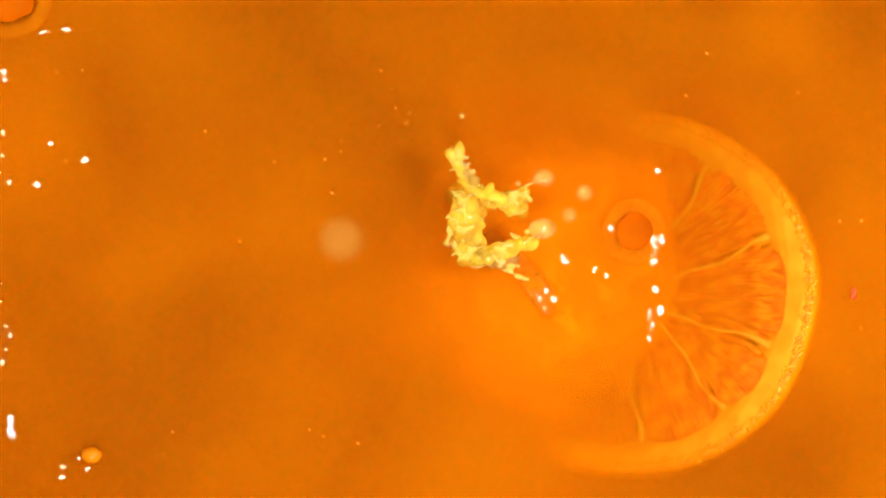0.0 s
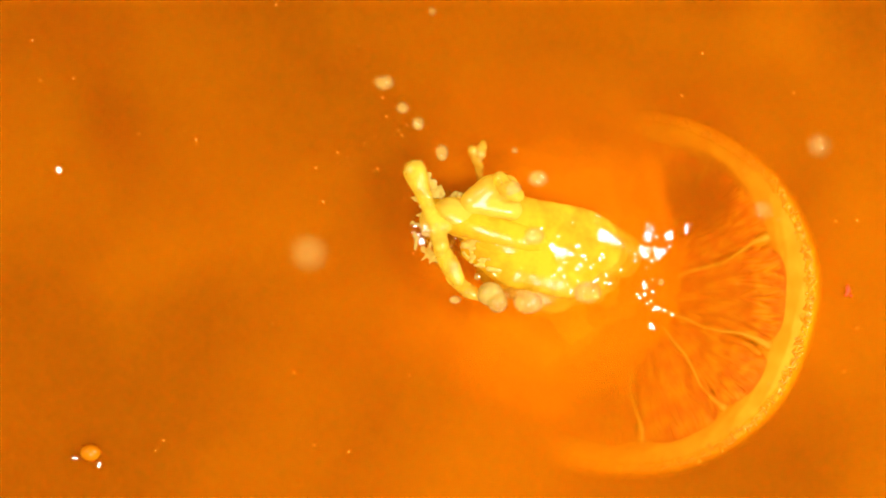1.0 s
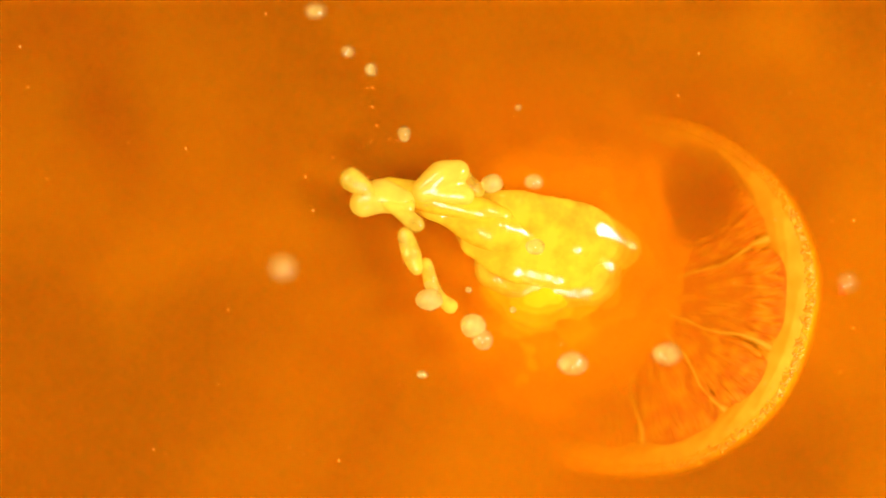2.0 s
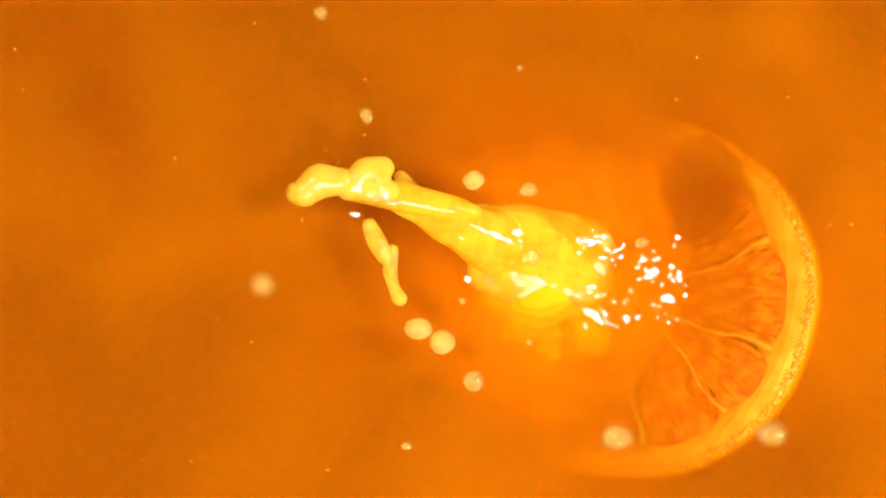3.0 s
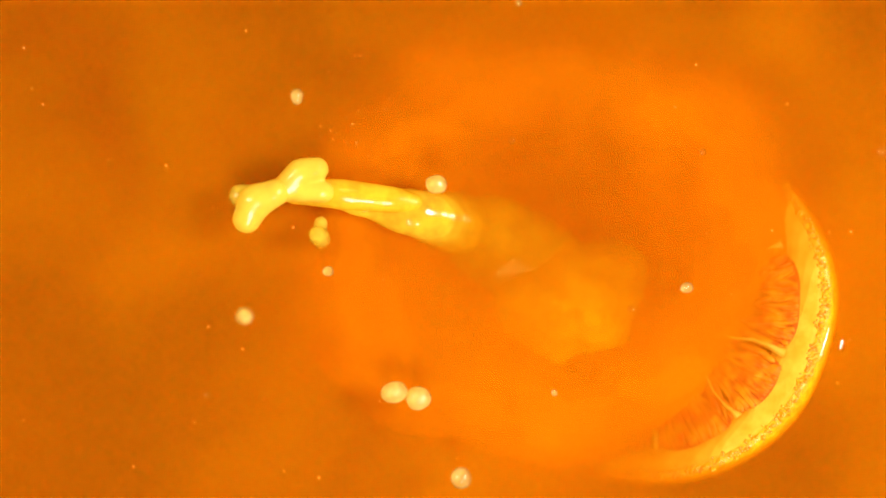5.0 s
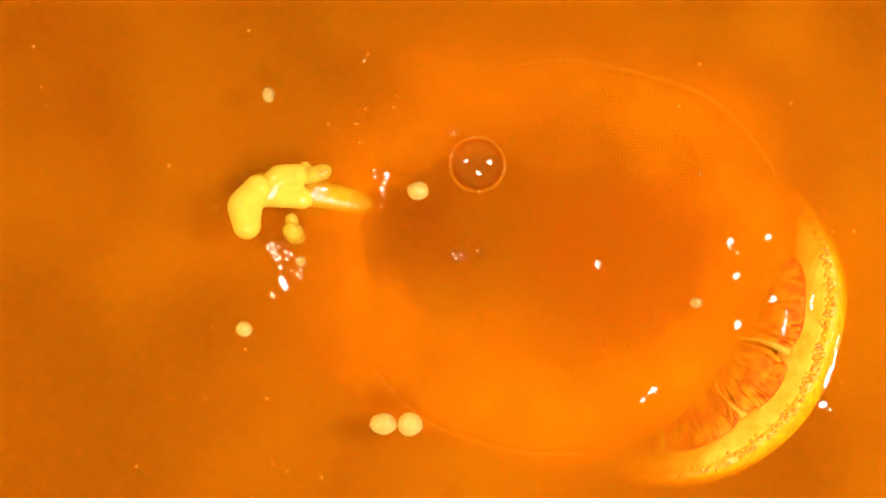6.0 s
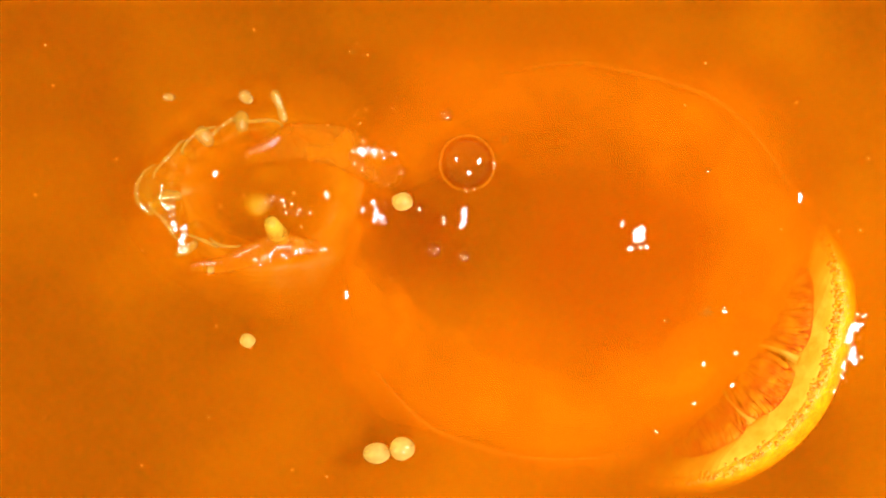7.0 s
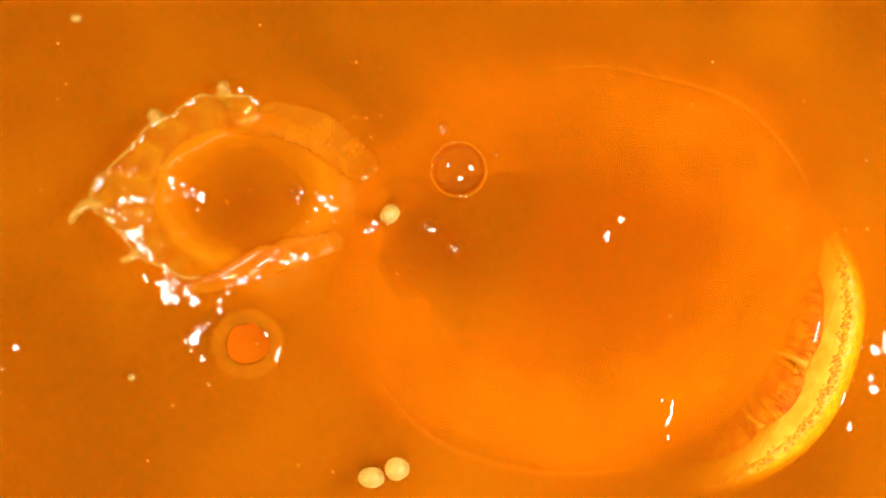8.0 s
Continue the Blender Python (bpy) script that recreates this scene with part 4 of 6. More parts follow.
bubble(48, [(0, 850, 300, -14), (4.8, 850, 298, -13), (5.4, 848, 295, -4), (5.8, 846, 292, 0.2), (6, 845, 291, 0.3), (6.5, 842, 296, 0.3, 0), (7, 827, 289, 0.3), (7.5, 815, 293, 0.3), (8, 812, 300, 0.3)], "large clear bubble afloat on the juice", 0.75)
for r, rows in ((10, [(0, 815, 260, -13), (5.3, 812, 255, -5), (5.8, 805, 240, 0.2), (6.5, 796, 208, 0.3), (7, 792, 204, 0.3), (7.5, 789, 208, 0.3), (8, 785, 226, 0.3)]),
                (15, [(0, 810, 450, -13), (5.4, 812, 452, -5), (5.9, 810, 452, 0.1), (6.5, 790, 450, 0.2), (7, 767, 443, 0.2), (7.5, 756, 421, 0.3), (8, 758, 402, 0.3)]),
                (12, [(0, 870, 450, -13), (5.4, 866, 446, -5), (5.8, 858, 447, 0.1), (6.5, 835, 446, 0.2), (7, 822, 455, 0.2), (7.5, 812, 453, 0.3), (8, 803, 439, 0.3)]),
                (6, [(0, 590, -10, 0.2), (2.8, 614, 37, 0.2), (3.5, 627, 63, 0.2), (4.5, 641, 91, 0.2), (6, 643, 106, 0.2), (6.5, 632, 98, 0.2), (7, 625, 92, 0.2), (8, 609, 104, 0.2)]),
                (5, [(0, 1040, 480, -10), (3.6, 1075, 505, -3), (4, 1080, 514, 0.1), (4.5, 1096, 531, 0.2), (6, 1155, 565, 0.2), (7, 1180, 567, 0.2), (8, 1188, 557, 0.2)]),
                (6, [(0, 1600, 260, 0.2), (5, 1560, 270, 0.2), (6, 1549, 271, 0.2), (7, 1539, 282, 0.2), (8, 1536, 281, 0.2)]),
                (18, [(0, 540, 350, -14), (7.2, 530, 345, -5), (7.6, 525, 343, 0.1), (8, 524, 342, 0.3)]),
                (5, [(0, 1250, 240, -6), (5, 1245, 270, -1), (6, 1240, 305, 0.2), (7, 1253, 302, 0.2), (8, 1265, 308, 0.2)]),
                (5, [(0, 900, 260, -6), (5.5, 905, 250, 0.2), (6.5, 901, 250, 0.2), (7, 894, 248, 0.2), (8, 878, 271, 0.2)]),
                (4, [(0, 400, 650, 0), (6, 365, 705, 0.1), (7, 368, 692, 0.1), (8, 370, 682, 0.1)]),
                (4, [(0, 280, 810, 0), (4.5, 273, 760, 0.1), (6.5, 294, 732, 0.1), (7, 298, 726, 0.1), (8, 303, 718, 0.1)]),
                (4, [(0, 330, 842, 0.1), (1, 330, 842, 0.1), (3.5, 337, 793, 0.1), (4.5, 337, 747, 0.1), (6.5, 369, 743, 0.1), (8, 368, 720, 0.1)])):
    bubble(r, rows, "small clear bubble afloat on the juice")

# flecks of pulp that drift with the juice
rng = random.Random(12)


def flecks(count, x0, x1, y0, y1, rows, big=2.6):
    bm = bmesh.new()
    for _ in range(count):
        r = rng.uniform(1.0, big) * UNIT
        u, v = rng.uniform(x0, x1), rng.uniform(y0, y1)
        m = Matrix.Translation(((u - 784) * UNIT, (441 - v) * UNIT, rng.uniform(-0.0012, 0.0004))) @ pose(0, 0, 0, 0, 0, rng.uniform(0, 180)) @ Matrix.Diagonal((1, rng.uniform(0.4, 1), 0.5, 1))
        bmesh.ops.create_icosphere(bm, subdivisions=1, radius=r, matrix=m)
    ob = tagged(part("pulp_flecks", bm, FLECK), "tiny pale flecks of pulp afloat in juice", "pulp", kind="stuff")
    return moving(ob, HERE, rows)


flecks(60, 60, 760, 20, 870, [(0, 834, 400, 0), (2, 800, 431, 0), (4.5, 764, 461, 0), (6.5, 774, 461, 0), (8, 790, 451, 0)])
flecks(26, 560, 700, 130, 330, [(0, 824, 401, 0), (2, 809, 431, 0), (4.5, 784, 381, 0), (6.5, 804, 371, 0), (8, 780, 386, 0)], 2.0)
flecks(26, 1180, 1560, 20, 870, [(0, 794, 441, 0), (2, 780, 441, 0), (4.5, 774, 461, 0), (8, 804, 456, 0)])
flecks(50, -700, 100, 40, 870, [(0, 784, 441, 0), (3, 724, 471, 0), (8, 800, 461, 0)])

bm = ball_bm(8, (0.6, 1.2, 0.4), 3.0, 0.7)
bmesh.ops.create_icosphere(bm, subdivisions=1, radius=3.5 * UNIT, matrix=Matrix.Translation((5 * UNIT, -10 * UNIT, 0)))
bmesh.ops.create_icosphere(bm, subdivisions=1, radius=3 * UNIT, matrix=Matrix.Translation((-5 * UNIT, -9 * UNIT, 0)))
moving(tagged(part("pulp_shred", bm, RED), "tiny dark red shred of pulp in juice", "pulp"), HERE, [(0, 1511, 518, -0.6), (0.5, 1507, 516, -0.6), (1, 1501, 514, -0.7), (1.5, 1495, 513, -1), (3, 1480, 508, -6), (8, 1450, 500, -10)])

# the crown thrown up where the tongue falls in
crown = tagged(new("splash_ring"), "ragged clear crown of juice round a hollow", "splash crown")
CB = spot(440, 340, 0)
crown.location = CB


def leaf_line(bearing, span, n=18):
    """Foot and top of one leaf of the ring, leaning outwards along x; its lean and height follow its bearing, so that neighbours meet; grid squares."""
    line = []
    for i in range(n + 1):
        a = (i / n - 0.5) * radians(span)
        b = bearing + math.degrees(a)
        lean = 52 + 46 * math.exp(-((b - 181) / 17) ** 2) - 24 * max(0, (b - 215) / 40) + 14 * noise.noise(Vector((b * 0.045, 3, 0)))
        high = 34 + 12 * noise.noise(Vector((b * 0.05, 8, 0))) + 8 * math.exp(-((b - 181) / 17) ** 2)
        ends = min(1, 0.9 + 0.6 * min(i, n - i) / n)
        foot = Vector((135 * (math.cos(a) - 1), 135 * math.sin(a), -12))
        line.append((foot, Vector((math.cos(a), math.sin(a), 0)), lean * ends, high * ends))
    return line


def curtain_bm(bearing, span):
    bm = bmesh.new()
    m = 8
    sides = []
    for side in (-1, 1):
        rows = []
        for foot, out, ln, hi in leaf_line(bearing, span):
            rows.append([bm.verts.new((foot + out * (ln * (j / m) ** 1.4 + side * 1.3) + Vector((0, 0, (hi + 12) * j / m))) * UNIT) for j in range(m + 1)])
        sides.append(rows)
    for rows in sides:
        for p, q in zip(rows, rows[1:]):
            for j in range(m):
                bm.faces.new((p[j], q[j], q[j + 1], p[j + 1]))
    n = len(sides[0])
    for i in range(n - 1):
        for j in (0, m):
            bm.faces.new((sides[0][i][j], sides[0][i + 1][j], sides[1][i + 1][j], sides[1][i][j]))
    for e in (0, n - 1):
        for j in range(m):
            bm.faces.new((sides[0][e][j], sides[0][e][j + 1], sides[1][e][j + 1], sides[1][e][j]))
    bmesh.ops.recalc_face_normals(bm, faces=bm.faces[:])
    return bm


def rim_bm(bearing, span):
    """The thick edge along the leaf's top, as one swelling tube."""
    line = leaf_line(bearing, span)
    bm = bmesh.new()
    rows = []
    for i, (foot, out, ln, hi) in enumerate(line):
        c = foot + out * ln + Vector((0, 0, hi + 12))
        r = (1.6 + 3.0 * abs(noise.noise(Vector((i * 0.45, bearing * 0.3, 2)))) + 1.2 * math.sin(math.pi * i / (len(line) - 1)))
        rows.append([bm.verts.new((c + (out * math.cos(b) + Vector((0, 0, math.sin(b)))) * r) * UNIT) for b in (math.tau * k / 8 for k in range(8))])
    for p, q in zip(rows, rows[1:]):
        for k in range(8):
            bm.faces.new((p[k], q[k], q[(k + 1) % 8], p[(k + 1) % 8]))
    bm.faces.new(rows[0])
    bm.faces.new(rows[-1][::-1])
    bmesh.ops.recalc_face_normals(bm, faces=bm.faces[:])
    return bm


# bearing and span of each leaf, and its foot's distance from the middle at 6.2, 6.5, 7.0, 7.5 and 8.0 s
LEAVES = [(84, 27, 44, 66, 92, 116, 132), (110, 26, 54, 74, 92, 118, 132), (134, 25, 56, 76, 104, 122, 132), (157, 25, 58, 76, 112, 126, 132), (180, 25, 58, 72, 116, 128, 132), (203, 25, 56, 70, 114, 128, 134),
          (226, 24, 50, 66, 102, 122, 138), (246, 20, 48, 64, 98, 120, 140)]
for k, (bearing, span, *out) in enumerate(LEAVES):
    leaf = part("leaf", curtain_bm(bearing, span), FILM, crown, "clear leaning wall of juice")
    bead = part("bead", rim_bm(bearing, span), BEAD, leaf, "thick glossy rim")
    rows = [(0, 470, 345, -14, bearing), (5.9, 470, 345, -12, bearing)]
    for t, o, (cu, cv), z, up in zip((6.2, 6.5, 7.0, 7.5, 8.0), out, ((475, 335), (478, 340), (450, 338), (425, 342), (402, 345)), (-8.0, -5.5, -2.2, 0.0, 0.6), (-52, -42, -20, -4, 0)):
        rows.append((t, cu + o * math.cos(radians(bearing)), cv - 0.9 * o * math.sin(radians(bearing)), z, bearing, 0, up))
    moving(leaf, CB, rows)


def crown_part(name, chains, mat, rows, label="", flat=1.0, voxel=0.0004):
    return moving(flowing(name, chains, mat, crown, label, flat, voxel), CB, rows)


def bowl_bm(rx, ry, deep, high, seed, rings=36, n=96):
    """A soft hollow with a low uneven wall that runs out flat into the juice; its brim is rx, ry from the middle, in grid squares."""
    bm = bmesh.new()
    rows = []
    for j in range(rings + 1):
        f = 0.02 + 1.75 * j / rings
        row = []
        for i in range(n):
            a = math.tau * i / n
            k = 1 + 0.10 * noise.noise(Vector((math.cos(a) * 1.2 + seed, math.sin(a) * 1.2, seed))) + 0.05 * noise.noise(Vector((math.cos(a) * 3.5, math.sin(a) * 3.5 + seed, f * 2)))
            west = 0.5 - 0.5 * math.cos(a)
            wall = (high * (0.45 + 0.55 * west)) * (math.exp(-((f - 1) / 0.30) ** 2) if f < 1 else math.exp(-((f - 1) / 0.38) ** 2))
            z = wall - deep * max(0, 1 - f * f) ** 1.8 - 0.004 * max(0, f - 1.05) ** 1.2 + 0.00035 * noise.noise(Vector((math.cos(a) * f * 4, math.sin(a) * f * 4, seed)))
            row.append(bm.verts.new((rx * f * k * math.cos(a) * UNIT, ry * f * k * math.sin(a) * UNIT, z)))
        rows.append(row)
    for p, q in zip(rows, rows[1:]):
        for i in range(n):
            bm.faces.new((p[i], q[i], q[(i + 1) % n], p[(i + 1) % n]))
    bm.faces.new(rows[0][::-1])
    low = [bm.verts.new((v.co.x, v.co.y, v.co.z - 0.0015)) for v in rows[-1]]
    for i in range(n):
        bm.faces.new((rows[-1][i], low[i], low[(i + 1) % n], rows[-1][(i + 1) % n]))
    return bm


moving(part("collar", bowl_bm(150, 122, 0.006, 0.0018, 4.0), MIXED, crown, "pale churned juice round the hollow"), CB,
       [(0, 450, 345, -14), (6.0, 500, 345, -9), (6.5, 500, 345, -2.8), (7, 462, 340, -2.9), (7.5, 442, 342, -2.9), (8, 430, 345, -2.9, 5)])
crown_part("ridge", [[(-120, 24, -8, 12), (-60, 22, -2, 18), (0, 4, 0, 24), (28, -12, 3, 20), (90, 2, -10, 16)]], THIN,
           [(0, 460, 440, -14), (6, 460, 430, -8), (6.5, 470, 425, -1.9, 0), (7, 462, 442, 0.3, 4), (7.5, 470, 455, 0.2, 5), (8, 440, 468, 0.1, 10)], "yellowish ridge of juice", 0.42)
crown_part("ridge", [[(-70, 34, -6, 16), (0, 0, 0, 28), (80, -14, -8, 22)]], THIN,
           [(0, 520, 430, -14), (6.8, 520, 440, -6), (7.5, 510, 452, -0.8), (8, 510, 448, 0.0, 4)], "", 0.4)
crown_part("ridge", [[(-100, 26, -8, 18), (-20, -2, 0, 34), (60, 10, -2, 40), (140, 56, -12, 34)]], THIN,
           [(0, 530, 260, -14), (6, 530, 270, -8), (6.5, 545, 268, -2.2, 0), (7, 545, 250, -1.0, 0), (7.5, 535, 240, -1.0, -6), (8, 510, 215, -1.0, -10)], "", 0.32)
crown_part("finger", [[(6, 22, 0, 9), (0, 0, 4, 8), (-9, -20, 8, 10)]], BEAD, [(0, 500, 260, -14), (6.1, 500, 250, -6), (6.5, 508, 228, 2), (7, 496, 188, 3.5), (7.3, 488, 180, 4), (7.7, 475, 170, 0), (8, 460, 165, -5)], "clear finger of juice")
crown_part("finger", [[(0, 12, 0, 12), (0, -3, 3, 14)]], BEAD, [(0, 450, 270, -14), (6.1, 460, 260, -6), (6.5, 440, 240, 1), (7, 428, 212, 3.5), (7.5, 412, 180, 3.5), (8, 395, 158, 1)])
crown_part("finger", [[(8, 10, 0, 12), (-2, -3, 3, 15)]], BEAD, [(0, 420, 290, -14), (6.1, 430, 290, -6), (6.5, 408, 265, 1), (7, 360, 240, 3.5), (7.5, 310, 212, 3.5), (8, 275, 208, 2)])
crown_part("finger", [[(14, 2, 0, 10), (-6, 0, 2, 11), (-26, 18, 6, 9), (-32, 32, 8, 8)]], BEAD, [(0, 420, 360, -14), (6.4, 400, 350, -6), (7, 300, 345, 1), (7.5, 225, 360, 4), (8, 160, 360, 5)])
crown_part("finger", [[(14, -8, 0, 9), (0, 4, 3, 9), (-14, 10, 5, 7)]], BEAD, [(0, 430, 410, -14), (6.4, 420, 410, -6), (7, 330, 440, 1), (7.5, 270, 460, 3), (8, 232, 452, 4)])

# small steep wavelets on the juice that mirror the lamps


def wavelet_bm(a, b, seed):
    """A low lens with an uneven outline: a long and b wide, in grid squares."""
    bm = bmesh.new()
    n = 18
    rows = []
    for f, z in ((0.45, 0.016), (0.8, 0.007), (1.0, 0.0)):
        row = []
        for i in range(n):
            t = math.tau * i / n
            k = 1 + 0.75 * noise.noise(Vector((math.cos(t) * 1.3 + seed * 3.1, math.sin(t) * 1.3, seed))) + 0.5 * noise.noise(Vector((math.cos(t) * 3 + seed, math.sin(t) * 3, seed * 2)))
            row.append(bm.verts.new((a * f * k * math.cos(t) * UNIT, b * f * k * math.sin(t) * UNIT, z * min(a, b) * UNIT)))
        rows.append(row)
    top = bm.verts.new((0, 0, 0.02 * min(a, b) * UNIT))
    low = [bm.verts.new((v.co.x * 0.9, v.co.y * 0.9, -0.3 * min(a, b) * UNIT)) for v in rows[-1]]
    for i in range(n):
        j = (i + 1) % n
        bm.faces.new((top, rows[0][i], rows[0][j]))
        for p, q in ((rows[0], rows[1]), (rows[1], rows[2]), (rows[2], low)):
            bm.faces.new((p[i], q[i], q[j], p[j]))
    bm.faces.new(low[::-1])
    return bm


FACING = []


def ripple(a, b, turn, *marks):
    """marks: (seconds, u, v, height in mm). The wavelet stands steep from the first mark to the last, and lies flat and sunk in the swell before and after."""
    ob = tagged(part("wavelet", wavelet_bm(a, b, len(FACING) * 0.37), WAVELET), "tiny steep wavelet of juice mirroring a lamp", "ripple", "wavelets on the juice")
    FACING.append((ob, turn, marks))
    if a * b > 70:
        # broken bits of the same wave beside it
        for k in range(2):
            s = random.Random(len(FACING) * 7 + k)
            far, way = (a + b) * s.uniform(0.75, 1.3), s.uniform(0, math.tau)
            small = tagged(part("wavelet", wavelet_bm(max(2.2, a * s.uniform(0.2, 0.45)), max(2.2, b * s.uniform(0.25, 0.45)), len(FACING) * 0.37), WAVELET), "tiny steep wavelet of juice mirroring a lamp", "ripple", "wavelets on the juice")
            FACING.append((small, turn, [(t, u + far * math.cos(way), v + far * math.sin(way), *z) for t, u, v, *z in marks]))
    return ob


def ripple_rows(turn, marks):
    rows = []
    t0, t1 = marks[0][0], marks[-1][0]

    def place(t, u, v, z, steep):
        p = spot(u, v, z / 1000)
        h = ((Vector((0, 0, EYE)) - p).normalized() + (LAMP_R - p).normalized()).normalized()
        lie = Matrix.Rotation(radians(-turn), 4, "Z")
        if steep:
            # the long side keeps its bearing while the face leans to the lamp
            lie = Vector((0, 0, 1)).rotation_difference(h).to_matrix().to_4x4() @ lie
        return (t, Matrix.Translation(p) @ lie)

    first, last = marks[0], marks[-1]
    if t0 > 0.3:
        rows.append(place(0.0, first[1], first[2], -8, False))
        if t0 > 0.6:
            rows.append(place(t0 - 0.4, first[1], first[2], -8, False))
    elif t0 > 0:
        rows.append(place(0.0, first[1], first[2], -4, False))
    for t, u, v, *z in marks:
        rows.append(place(t, u, v, z[0] if z else 0.9, True))
    if t1 < 7.9:
        rows.append(place(min(t1 + 0.25, 7.95), last[1], last[2], -4, False))
        rows.append(place(8.0, last[1], last[2], -8, False))
    return rows


def glints(count, u0, v0, u1, v1, spread, marks, seed, big=6.0, turn=0, long=1.8):
    """A broken patch of tiny wavelets along a line, all facing the lamp; marks: (seconds, shift in u, shift in v, height in mm)."""
    s = random.Random(seed)
    mu, mv = (u0 + u1) / 2, (v0 + v1) / 2
    p = spot(mu, mv, 0)
    h = ((Vector((0, 0, EYE)) - p).normalized() + (LAMP_R - p).normalized()).normalized()
    facing = Vector((0, 0, 1)).rotation_difference(h).to_matrix().to_4x4()
    bm = bmesh.new()
    for k in range(count):
        f = s.random()
        x, y = u0 + (u1 - u0) * f - mu + s.gauss(0, spread), v0 + (v1 - v0) * f - mv + s.gauss(0, spread)
        b = s.uniform(1.6, big * 0.65)
        piece = wavelet_bm(b * s.uniform(1, long), b, seed + k * 0.31)
        lie = Matrix.Translation((x * UNIT, -y * UNIT, s.uniform(-0.0002, 0.0003))) @ facing @ Matrix.Rotation(radians(-turn + s.gauss(0, 25)), 4, "Z")
        made = {v: bm.verts.new(lie @ v.co) for v in piece.verts}
        for f in piece.faces:
            bm.faces.new([made[v] for v in f.verts])
        piece.free()
    ob = tagged(part("wavelet_patch", bm, WAVELET), "broken patch of tiny wavelets mirroring a lamp", "ripple", kind="stuff")
    t0, t1 = marks[0][0], marks[-1][0]
    rows = []
    if t0 > 0.3:
        rows += [(0, mu, mv, -9), (t0 - 0.25, mu, mv, -9)]
    rows += [(t, mu + du, mv + dv, z) for t, du, dv, z in marks]
    if t1 < 7.7:
        rows += [(t1 + 0.25, mu, mv, -9), (8.0, mu, mv, -10)]
    return moving(ob, HERE, rows)


